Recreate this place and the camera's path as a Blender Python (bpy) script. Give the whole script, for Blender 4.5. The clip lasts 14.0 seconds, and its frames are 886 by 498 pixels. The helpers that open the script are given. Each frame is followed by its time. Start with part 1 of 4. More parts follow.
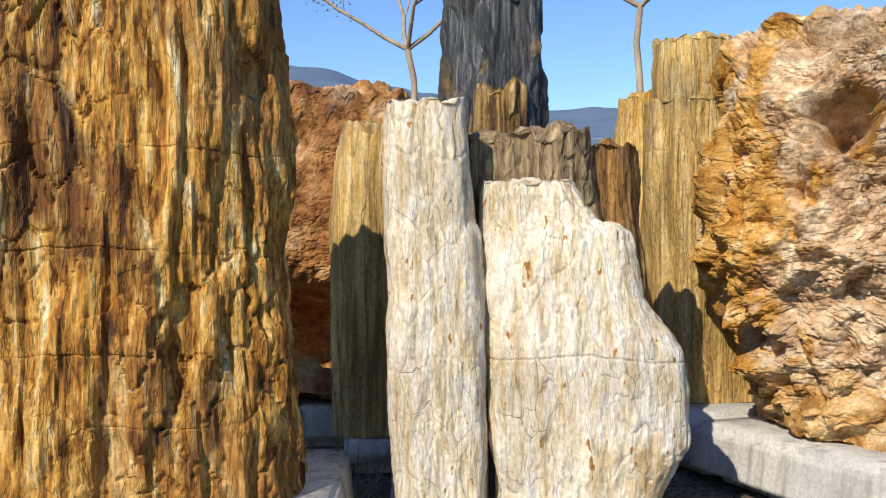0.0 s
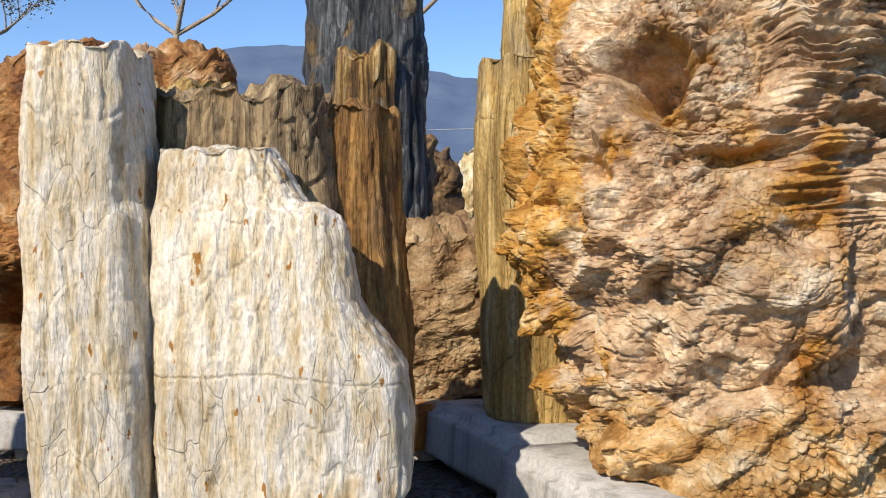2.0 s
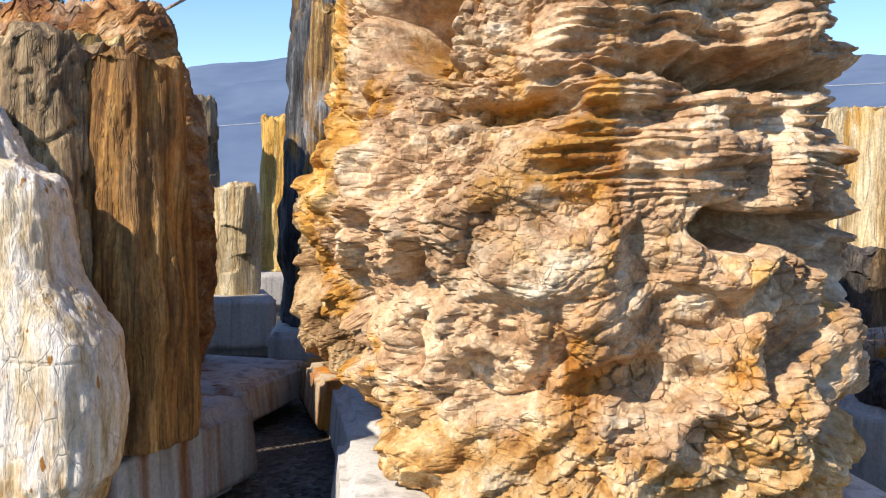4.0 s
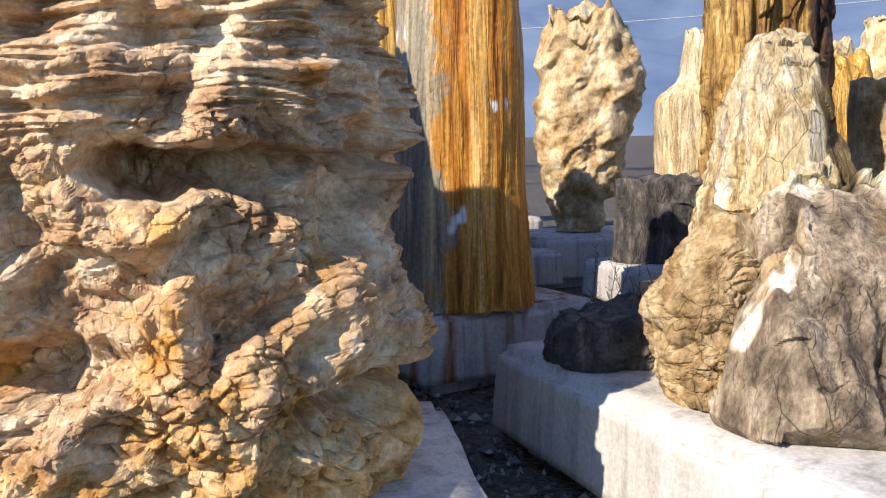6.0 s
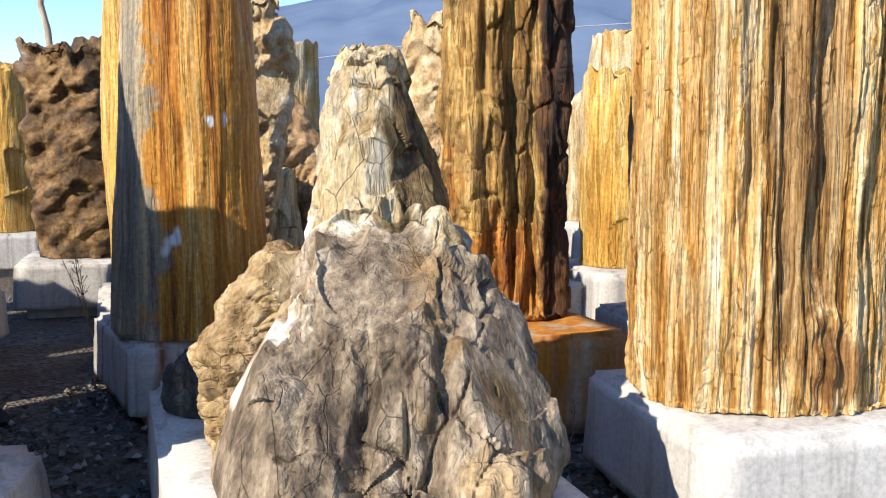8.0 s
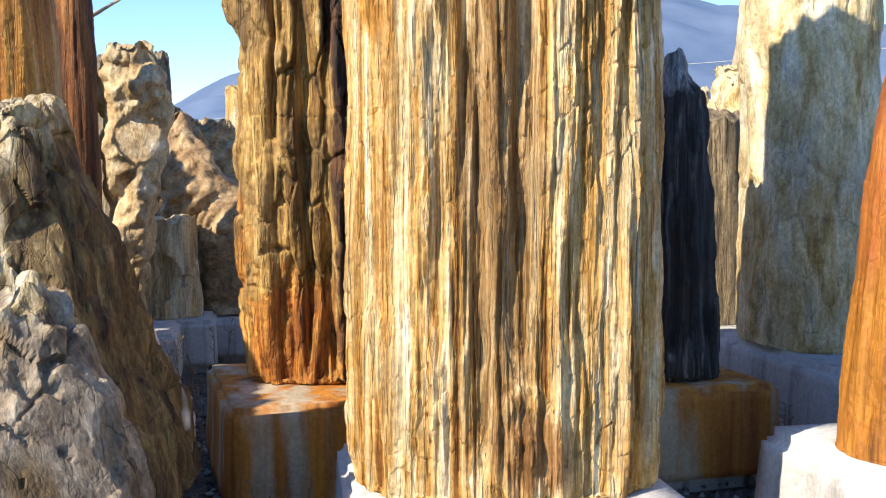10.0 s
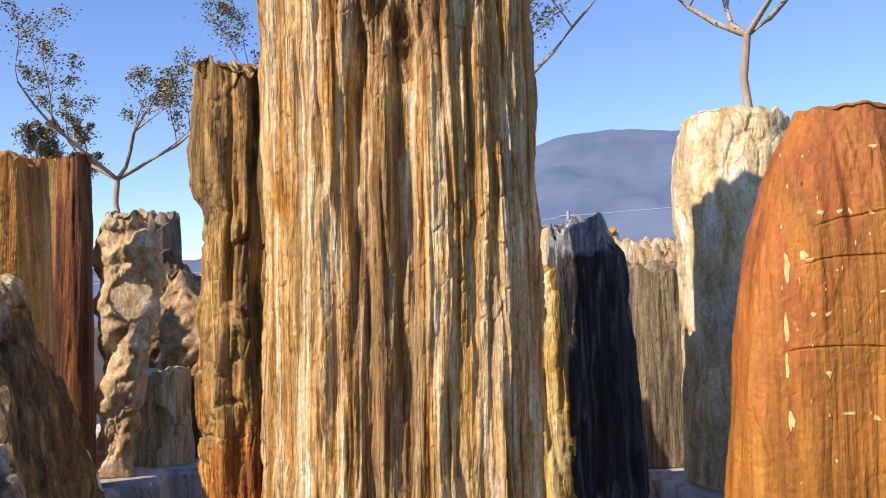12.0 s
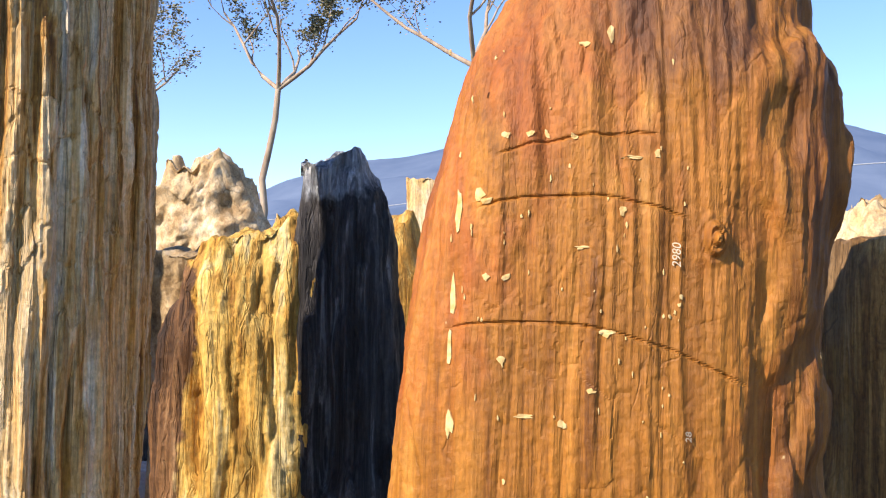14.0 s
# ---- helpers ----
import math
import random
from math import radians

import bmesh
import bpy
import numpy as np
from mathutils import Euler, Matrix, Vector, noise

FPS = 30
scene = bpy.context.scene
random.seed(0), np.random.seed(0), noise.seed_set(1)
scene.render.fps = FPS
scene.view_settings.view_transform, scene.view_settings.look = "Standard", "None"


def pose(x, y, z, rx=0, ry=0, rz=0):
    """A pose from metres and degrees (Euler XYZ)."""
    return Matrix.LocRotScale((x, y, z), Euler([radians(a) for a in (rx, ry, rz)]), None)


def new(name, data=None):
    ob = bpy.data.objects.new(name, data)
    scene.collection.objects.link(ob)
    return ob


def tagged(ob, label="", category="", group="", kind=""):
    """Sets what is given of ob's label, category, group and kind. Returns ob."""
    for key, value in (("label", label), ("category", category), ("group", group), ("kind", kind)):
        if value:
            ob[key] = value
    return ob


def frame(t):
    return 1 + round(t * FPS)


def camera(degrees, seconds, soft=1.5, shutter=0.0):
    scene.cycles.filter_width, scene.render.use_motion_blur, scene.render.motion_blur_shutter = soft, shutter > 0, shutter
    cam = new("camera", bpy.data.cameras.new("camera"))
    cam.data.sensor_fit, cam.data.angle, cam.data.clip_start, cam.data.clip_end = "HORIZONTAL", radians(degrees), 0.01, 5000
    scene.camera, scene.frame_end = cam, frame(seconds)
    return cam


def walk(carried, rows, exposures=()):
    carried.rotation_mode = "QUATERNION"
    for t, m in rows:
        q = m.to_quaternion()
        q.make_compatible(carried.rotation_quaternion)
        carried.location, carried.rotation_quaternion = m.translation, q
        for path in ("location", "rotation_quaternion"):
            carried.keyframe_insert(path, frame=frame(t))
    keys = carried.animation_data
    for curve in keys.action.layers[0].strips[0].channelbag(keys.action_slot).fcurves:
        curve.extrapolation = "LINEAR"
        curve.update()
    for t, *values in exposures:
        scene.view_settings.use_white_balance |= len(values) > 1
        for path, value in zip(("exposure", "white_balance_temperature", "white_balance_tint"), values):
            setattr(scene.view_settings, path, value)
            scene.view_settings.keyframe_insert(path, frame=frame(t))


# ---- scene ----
cam = camera(49.4, 14.0, 1.15)
METRES, EYE, TILT, LEAN, TURN = 12.0, 1.5, 0.0, 0.5, 0.0
ROWS = [
    (0.0, 0.0, 0.0, 0.0, 0.0, 0.0, -0.0),
    (0.5, 0.0306, 0.0262, 0.0002, -0.27, 0.11, -0.23),
    (1.0, 0.0586, 0.0529, -0.0012, -0.91, 0.16, 0.04),
    (1.5, 0.091, 0.0735, 0.0005, -0.03, 0.02, 0.88),
    (2.0, 0.1266, 0.0923, 0.0015, 2.33, -0.89, -0.61),
    (4.5, 0.302, 0.1836, 0.0063, 15.73, -4.21, -1.18),
    (5.0, 0.3316, 0.211, 0.0066, 14.86, -5.58, 0.27),
    (5.5, 0.3691, 0.2306, 0.007, 14.64, -6.25, 0.42),
    (6.0, 0.402, 0.2546, 0.0062, 14.26, -6.71, 0.39),
    (6.5, 0.4385, 0.2724, 0.0093, 13.98, -6.55, 0.72),
    (7.0, 0.4737, 0.2903, 0.0114, 13.82, -6.63, 0.3),
    (9.5, 0.6211, 0.3738, 0.0175, 19.72, -6.31, -0.18),
    (10.0, 0.6441, 0.3875, 0.0193, 19.79, -4.33, -0.36),
    (10.5, 0.6647, 0.3871, 0.0263, 20.09, 2.85, -0.03),
    (11.0, 0.6856, 0.3676, 0.0327, 21.0, 11.49, 0.02),
    (11.5, 0.6927, 0.3544, 0.0339, 21.67, 12.08, -0.25),
    (12.0, 0.7041, 0.3637, 0.0265, 22.1, 4.03, 0.58),
    (12.5, 0.7247, 0.3844, 0.0245, 22.24, -0.59, 0.25),
    (13.0, 0.7408, 0.4195, 0.0292, 22.43, 2.47, -0.16),
    (13.5, 0.7608, 0.4588, 0.0254, 22.64, 2.16, -0.96),
    (14.0, 0.7804, 0.4986, 0.0246, 22.8, 1.93, -1.34),
]
walk(cam, [(t, pose(0, 0, EYE, TILT, LEAN, TURN) @ pose(METRES * x, METRES * y, METRES * z, 90 + pitch, roll, yaw)) for t, x, y, z, yaw, pitch, roll in ROWS], exposures=((0, 0.2, 6500, 10), (1, 0.12, 6500, 10), (2.2, 0.17, 6500, 12), (4.3, 0.66, 6550, 14), (5.5, 0.76, 6550, 14), (7.2, 0.68, 6500, 13), (9.3, 0.95, 6400, 11), (10.2, 0.95, 6450, 12), (11.2, 0.7, 6500, 13), (12, 0.52, 6750, 22), (12.5, 0.8, 6750, 21), (13, 0.95, 6650, 18), (14, 0.88, 6650, 18)))

from mathutils.bvhtree import BVHTree
# ---- light ----
SUN_EL, SUN_AZ = 36.0, 209.5  # azimuth clockwise from +y, seen from above
world = bpy.data.worlds.new("world")
scene.world = world
world.use_nodes = True
wn = world.node_tree
sky = wn.nodes.new("ShaderNodeTexSky")
sky.sky_type, sky.sun_disc = "NISHITA", False
sky.sun_elevation, sky.sun_rotation = radians(SUN_EL), radians(SUN_AZ)
sky.altitude, sky.air_density, sky.dust_density, sky.ozone_density = 400, 1.0, 0.0, 4.0
clear = wn.nodes.new("ShaderNodeHueSaturation")  # deep blue of dry winter air
clear.inputs["Hue"].default_value = 0.507
clear.inputs["Saturation"].default_value = 1.12
wn.links.new(sky.outputs[0], clear.inputs["Color"])
wn.links.new(clear.outputs[0], wn.nodes["Background"].inputs[0])
wn.nodes["Background"].inputs[1].default_value = 0.148
sun_data = bpy.data.lights.new("sun", "SUN")
sun_data.energy, sun_data.angle, sun_data.color = 4.6, radians(0.53), (1.0, 0.9, 0.76)
sun_ob = new("sun", sun_data)
sun_ob.rotation_euler = (radians(90 - SUN_EL), 0, radians(180 - SUN_AZ))


# ---- noise in numpy ----
_rng = np.random.RandomState(7)
_PERM = np.concatenate([_rng.permutation(256)] * 3).astype(np.int64)
_g = _rng.normal(size=(256, 3))
_GRAD = _g / np.linalg.norm(_g, axis=1)[:, None]


_GX, _GY, _GZ = [np.ascontiguousarray(_GRAD[:, k], dtype=np.float32) for k in range(3)]


def perlin_block(p):
    base = np.floor(p)
    fr = (p - base).astype(np.float32)
    i = base.astype(np.int64) & 255
    x, y, z = fr.T
    u, v, w = x * x * x * (x * (x * 6 - 15) + 10), y * y * y * (y * (y * 6 - 15) + 10), z * z * z * (z * (z * 6 - 15) + 10)
    res = []
    for dx in (0, 1):
        pa = _PERM[i[:, 0] + dx]
        cols = []
        for dy in (0, 1):
            pb = _PERM[pa + i[:, 1] + dy]
            h0, h1 = _PERM[pb + i[:, 2]], _PERM[pb + i[:, 2] + 1]
            xy0 = x - dx, y - dy
            g0 = _GX[h0] * xy0[0] + _GY[h0] * xy0[1] + _GZ[h0] * z
            g1 = _GX[h1] * xy0[0] + _GY[h1] * xy0[1] + _GZ[h1] * (z - 1)
            cols.append(g0 + w * (g1 - g0))
        res.append(cols[0] + v * (cols[1] - cols[0]))
    return res[0] + u * (res[1] - res[0])


def perlin(p, seed=0):
    """Gradient noise, about -0.7 to 0.7, at the rows of p."""
    p = p + np.array([seed * 17.13, seed * 5.71, seed * 9.37])
    out = np.empty(len(p), dtype=np.float32)
    for k in range(0, len(p), 16384):
        out[k:k + 16384] = perlin_block(p[k:k + 16384])
    return out


def fbm(p, octaves=4, seed=0, gain=0.5):
    total, amp = np.zeros(len(p)), 1.0
    for o in range(octaves):
        total += amp * perlin(p * 2.0 ** o, seed + o)
        amp *= gain
    return total


def ridged(p, octaves=3, seed=0, gain=0.5):
    """Sharp crests: zero-mean ridge noise."""
    total, amp = np.zeros(len(p)), 1.0
    for o in range(octaves):
        total += amp * (0.55 - 2.2 * np.abs(perlin(p * 2.0 ** o, seed + o)))
        amp *= gain
    return total


def worley(p, seed=0):
    """Nearest and second nearest cell point, and a number for the nearest cell."""
    p = p + np.array([seed * 7.31, seed * 3.17, seed * 11.93])
    f1, f2, cell = np.empty(len(p)), np.empty(len(p)), np.empty(len(p))
    for k in range(0, len(p), 32768):
        b = p[k:k + 32768]
        base = np.floor(b)
        fr = (b - base).astype(np.float32)
        i = base.astype(np.int64) & 255
        a1, a2, c = np.full(len(b), 9.0, np.float32), np.full(len(b), 9.0, np.float32), np.zeros(len(b), np.float32)
        for dx in (-1, 0, 1):
            px = _PERM[(i[:, 0] + dx) & 255]
            for dy in (-1, 0, 1):
                py = _PERM[px + ((i[:, 1] + dy) & 255)]
                for dz in (-1, 0, 1):
                    h = _PERM[py + ((i[:, 2] + dz) & 255)]
                    d = (dx + 0.5 + 0.42 * _GX[h] - fr[:, 0]) ** 2 + (dy + 0.5 + 0.42 * _GY[h] - fr[:, 1]) ** 2 + (dz + 0.5 + 0.42 * _GZ[h] - fr[:, 2]) ** 2
                    near = d < a1
                    a2 = np.where(near, a1, np.minimum(a2, d))
                    c = np.where(near, h / 255.0, c)
                    a1 = np.where(near, d, a1)
        f1[k:k + 32768], f2[k:k + 32768], cell[k:k + 32768] = np.sqrt(a1), np.sqrt(a2), c
    return f1, f2, cell


# ---- surface relief of stones ----
def log_relief(seed, fine=0.022, coarse=0.05, freq=11.0, stretch=0.07, breaks=(), steps=0.0, knots=(), fibre=0.0, groove=0.012, cracks=(), rough_from=None, fissure=0.012, gullies=(), blocks=0.0, wobble=1.0):
    """Relief of a petrified trunk: furrows along the grain, bulges, breaks across it."""
    def relief(p):
        wob = fbm(p * [1.5, 1.5, 0.8], 2, seed + 50)[:, None] * 0.06 * wobble
        q = (p + wob) * [freq, freq, freq * stretch]
        d = fine * ridged(q, 3, seed, 0.55) + 0.5 * fine * perlin(p * [freq * 3, freq * 3, freq * 0.35], seed + 5)
        d += coarse * fbm(p * [1.8, 1.8, 0.5], 2, seed + 9)
        d += 0.35 * fine * fbm(p * 26, 3, seed + 3)
        if steps:  # flakes broken off in plates
            s = perlin(p * [freq * 0.45, freq * 0.45, freq * 0.16], seed + 20)
            d += steps * np.tanh(s * 14) * 0.5
            s = perlin(p * [freq * 1.1, freq * 1.1, freq * 0.4], seed + 23)
            d += 0.4 * steps * np.tanh(s * 12) * 0.5
        if fibre:  # long splinters with sharp sides
            q1 = (p + 1.4 * wob) * [freq * 0.8, freq * 0.8, freq * stretch * 0.7]
            d += fibre * (np.tanh(9 * perlin(q1, seed + 80)) + 0.55 * np.tanh(9 * perlin(q1 * 2.3, seed + 81)) + 0.3 * np.tanh(8 * perlin(q1 * [5, 5, 3.5], seed + 82)))
        if blocks:  # plates split along and across the grain
            f1, f2, cell = worley((p + 0.5 * wob + 0.02 * perlin(p * 7, seed + 61)[:, None]) * [freq * 1.1, freq * 1.1, freq * 0.42], seed + 60)
            some = np.clip(0.55 + 2.0 * perlin(p * [2.2, 2.2, 1.4], seed + 62), 0.1, 1)
            d += blocks * some * (cell - 0.5) - 0.8 * blocks * some * np.exp(-((f2 - f1) / 0.07) ** 2)
        if fissure:  # narrow splits along the grain
            q2 = (p + wob) * [freq * 0.55, freq * 0.55, freq * stretch * 0.5]
            keep = np.clip(0.4 + 2.5 * perlin(p * [2.5, 2.5, 1.2], seed + 86), 0, 1)
            d -= fissure * keep * np.exp(-(perlin(q2, seed + 84) / 0.07) ** 2)
            d -= 0.6 * fissure * np.exp(-(perlin(q2 * [2.2, 2.2, 2.6], seed + 85) / 0.09) ** 2)
        for z0 in breaks:
            zz = z0 + 0.09 * perlin(p * [1.6, 1.6, 0.2], seed + 31) + 0.015 * perlin(p * 9, seed + 33)
            here = np.clip(0.6 + 2.5 * perlin(p * [1.3, 1.3, 0.1] + z0, seed + 37), 0, 1)
            d -= groove * here * np.exp(-((p[:, 2] - zz) / 0.004) ** 2)
        for gx, z0, z1, width, depth in gullies:
            bend = 0.07 * perlin(p * [0.1, 0.1, 1.1] + gx * 9, seed + 95) + 0.02 * perlin(p * [0.1, 0.1, 5], seed + 96)
            win = np.clip((p[:, 2] - z0) * 5, 0, 1) * np.clip((z1 - p[:, 2]) * 5, 0, 1)
            wide = width * (1 + 0.8 * perlin(p * [0.1, 0.1, 2.3], seed + 97))
            d -= (p[:, 1] < 0) * depth * win * np.exp(-((p[:, 0] - gx - bend) / wide) ** 2)
        for x0, z0, x1, z1, rise in cracks:
            k = (p[:, 0] - x0) / (x1 - x0)
            zz = z0 + (z1 - z0) * k + rise * 4 * k * (1 - k) + 0.008 * perlin(p * 9, seed + 35)
            d -= groove * (p[:, 1] < 0) * np.clip(k * 20, 0, 1) * np.clip((1 - k) * 20, 0, 1) * np.exp(-((p[:, 2] - zz) / 0.004) ** 2)
        if rough_from is not None:
            w = np.clip((p[:, 0] - rough_from) * 6, 0, 1)
            d += w * (0.03 * ridged(p * [9, 9, 1.0], 2, seed + 90) + 0.02 * np.tanh(9 * perlin(p * [6, 6, 3], seed + 92)) - 0.02)
        for kx, kz, rad, depth in knots:
            r2 = ((p[:, 0] - kx) / rad) ** 2 + ((p[:, 2] - kz) / (rad * 1.6)) ** 2
            front = p[:, 1] < 0.1
            d += front * (depth * np.exp(-r2) + 0.3 * depth * np.sin(np.sqrt(r2) * 9) * np.exp(-r2 * 0.8))
        return d
    return relief


def rock_relief(seed, big=0.14, mid=0.06, fine=0.016, freq=1.5, pits=(), layers=0.0):
    """Relief of a gnarled rock: lobes, folds, wrinkles and hollows."""
    def relief(p):
        warp = np.stack([fbm(p * freq * 1.1, 2, seed + k) for k in (60, 61, 62)], 1) * 0.13
        q = p + warp
        d = big * perlin(q * freq, seed)
        lobes = np.abs(perlin(q * freq * 1.2, seed + 8)) * 2.4 - 0.5
        lobes += 0.45 * (np.abs(perlin(q * freq * 2.7, seed + 9)) * 2.4 - 0.5)
        d += mid * lobes
        shelf = np.stack([q[:, 0] * 0.8 + q[:, 2] * 0.6, q[:, 1], q[:, 2] * 0.8 - q[:, 0] * 0.6], 1)
        d += 0.42 * mid * np.tanh(10 * perlin(shelf * [freq * 0.8, freq, freq * 2.2], seed + 11)) + 0.2 * mid * np.tanh(10 * perlin(shelf * [freq * 2, freq * 2, freq * 4.6], seed + 12))
        band = 0.0
        if layers:  # flat-lying grain in the upper part
            band = np.clip((p[:, 2] - 1.5 - 0.12 * perlin(p * 2.0, seed + 40)) * 9, 0, 1) * np.clip((p[:, 0] + 0.12 + 0.5 * perlin(p * 1.5, seed + 41)) * 4, 0, 1)
        harsh = np.clip(0.5 + 2.2 * perlin(p * 2.1, seed + 13), 0.32, 1) * (1 - 0.75 * band)
        f1, f2, cell = worley(q * [4.5, 4.5, 5.5], seed + 15)
        d += 0.3 * mid * (cell - 0.5) * (1 - band) - 0.5 * fine * np.exp(-((f2 - f1) / 0.06) ** 2)
        f1, f2, cell = worley(q * [15, 15, 21], seed + 16)
        d += harsh * fine * (0.8 * (cell - 0.5) - 1.0 * np.exp(-((f2 - f1) / 0.1) ** 2) + 0.5 * (0.5 - f1))
        d += fine * (0.75 * fbm(p * 24, 3, seed + 25) + 0.5 * harsh * np.tanh(6 * perlin(q * 11, seed + 26)))
        d -= 1.6 * mid * np.clip(perlin(q * freq * 3.1, seed + 27) - 0.22, 0, 1)
        if layers:
            lie = p + 0.35 * warp + np.stack([p[:, 0] * 0, p[:, 0] * 0, -0.06 * p[:, 0]], 1)
            d += band * layers * (0.8 * np.tanh(14 * perlin(lie * [1.1, 1.1, 9], seed + 44)) + 0.6 * np.tanh(14 * perlin(lie * [1.8, 1.8, 21], seed + 45)) + 0.4 * np.tanh(12 * perlin(lie * [3.5, 3.5, 48], seed + 46)))
        for px, pz, rx, rz, depth in pits:
            r2 = ((p[:, 0] - px + 0.07 * perlin(p * 5, 3) + 0.035 * perlin(p * 15, 5)) / rx) ** 2 + ((p[:, 2] - pz + 0.07 * perlin(p * 5, 4) + 0.035 * perlin(p * 15, 6)) / rz) ** 2
            d -= (p[:, 1] < (0.5 if px > 1 else 0.15)) * depth * np.exp(-r2 ** 2)
        return d
    return relief


# ---- mesh builders ----
def smooth_rows(rows, nz, soft):
    z = np.array([r[0] for r in rows])
    t = np.linspace(z[0], z[-1], nz)
    out = []
    for k in (1, 2):
        v = np.interp(t, z, [r[k] for r in rows])
        n = max(1, int(soft * nz))
        pad = np.concatenate([np.full(n, v[0]), v, np.full(n, v[-1])])
        out.append(np.convolve(pad, np.ones(2 * n + 1) / (2 * n + 1), "valid"))
    return t, out[0], out[1]


def loft(name, rows, thick, relief, mat, nz=160, na=220, power=2.5, soft=0.03, dome=0.0, jag=0.0, jag_freq=5.0, lean=0.0, seed=1, slope=0.0, chips=0, chip=(0.02, 0.06, 0.3), facets=False, face=-90):
    """A stone from rows of (height, left, right) across its local x, `thick` half as deep as it goes in local y. Its base is at the lowest row."""
    t, xl, xr = smooth_rows(rows, nz, soft)
    hw, cx = (xr - xl) / 2, (xr + xl) / 2
    th = thick * (hw / hw.max()) ** 0.7
    na = int(na * 0.54)
    u = np.linspace(0, 1, na, endpoint=False)
    a = 2 * np.pi * u - 0.6 * np.sin(2 * np.pi * u - radians(face))  # closer together where the stone is seen
    c, s = np.cos(a), np.sin(a)
    r = (np.abs(c) ** power + np.abs(s) ** power) ** (-1 / power)
    grid = np.empty((nz, na, 3))
    grid[:, :, 0] = cx[:, None] + hw[:, None] * (r * c)[None]
    grid[:, :, 1] = th[:, None] * (r * s)[None] + lean * (t - t[0])[:, None]
    grid[:, :, 2] = t[:, None]
    m = max(8, nz // 9)
    q = np.cos(np.linspace(0, np.pi / 2, m + 1))[1:-1]
    top = np.empty((len(q), na, 3))
    mid = np.array([cx[-1], lean * (t[-1] - t[0]), t[-1]])
    for k, f in enumerate(q):
        top[k] = mid + (grid[-1] - mid) * f
        top[k, :, 2] += dome * math.sqrt(1 - f * f)
    qb = np.linspace(0.02, 0.9, 5)
    base_mid = np.array([cx[0], 0, t[0]])
    bottom = np.stack([base_mid + (grid[0] - base_mid) * f for f in qb])
    full = np.concatenate([bottom, grid, top])
    n1 = np.roll(full, -1, 1) - np.roll(full, 1, 1)
    n2 = np.gradient(full, axis=0)
    nor = np.cross(n1, n2)
    nor /= np.linalg.norm(nor, axis=2)[:, :, None] + 1e-9
    flat = full.reshape(-1, 3)
    d = relief(flat)
    keep = np.ones(full.shape[:2])
    keep[:5] = 0.15
    keep[5:9] = 0.6
    keep[-len(q):] = 0.75
    flat = flat + nor.reshape(-1, 3) * (d * keep.reshape(-1))[:, None]
    if chips:  # broken facets: shallow flat cuts here and there
        rc = np.random.RandomState(seed + 900)
        lo, hi = 6 * na, (full.shape[0] - len(q)) * na
        fn = nor.reshape(-1, 3)
        for k in rc.randint(lo, hi, chips):
            nn = fn[k] + rc.normal(size=3) * 0.35
            nn /= np.linalg.norm(nn)
            rel = flat - flat[k]
            rad = chip[2] * rc.uniform(0.5, 1.2)
            cut = rc.uniform(chip[0], chip[1])
            over = rel @ nn + cut
            hit = (over > 0) & ((rel * rel).sum(1) < rad * rad)
            if over[hit].max() > 1.8 * cut:
                continue
            flat[hit] -= over[hit][:, None] * nn * 0.9
    if jag or slope:
        span = t[-1] - t[0]
        w = np.clip((flat[:, 2] - (t[-1] - 0.35 * span)) / (0.35 * span), 0, 1)
        w = w * w * (3 - 2 * w)
        at = flat * [1, 1, 0]
        j = jag * (perlin(at * jag_freq, seed + 70) + 0.6 * np.tanh(9 * perlin(at * jag_freq * 1.7, seed + 72)) * 0.5 + 0.35 * perlin(at * jag_freq * 4, seed + 71))
        flat[:, 2] += w * (j + slope * (flat[:, 0] - cx[-1]))
    flat[:, 2] = np.maximum(flat[:, 2], t[0] - 0.002)
    rows_n = full.shape[0]
    verts = np.concatenate([flat, flat[-na:].mean(0)[None], flat[:na].mean(0)[None]])
    i = np.arange(rows_n - 1)[:, None] * na
    j0 = np.arange(na)[None]
    j1 = (j0 + 1) % na
    quads = np.stack([i + j0, i + j1, i + na + j1, i + na + j0], -1).reshape(-1, 4)
    tip = len(flat)
    last = (rows_n - 1) * na
    tris_top = np.stack([last + j0[0], last + j1[0], np.full(na, tip)], -1)
    tris_bot = np.stack([j1[0], j0[0], np.full(na, tip + 1)], -1)
    return raw_mesh(name, verts, quads, np.concatenate([tris_top, tris_bot]), mat, not facets)


def raw_mesh(name, verts, quads, tris, mat, smooth=True):
    me = bpy.data.meshes.new(name)
    loops = np.concatenate([quads.ravel(), tris.ravel()]).astype(np.int32)
    starts = np.concatenate([np.arange(len(quads)) * 4, len(quads) * 4 + np.arange(len(tris)) * 3]).astype(np.int32)
    me.vertices.add(len(verts))
    me.vertices.foreach_set("co", np.asarray(verts, dtype=np.float32).ravel())
    me.loops.add(len(loops))
    me.loops.foreach_set("vertex_index", loops)
    me.polygons.add(len(starts))
    me.polygons.foreach_set("loop_start", starts)
    me.polygons.foreach_set("use_smooth", np.full(len(starts), smooth))
    me.update(calc_edges=True)
    me.materials.append(mat)
    return me


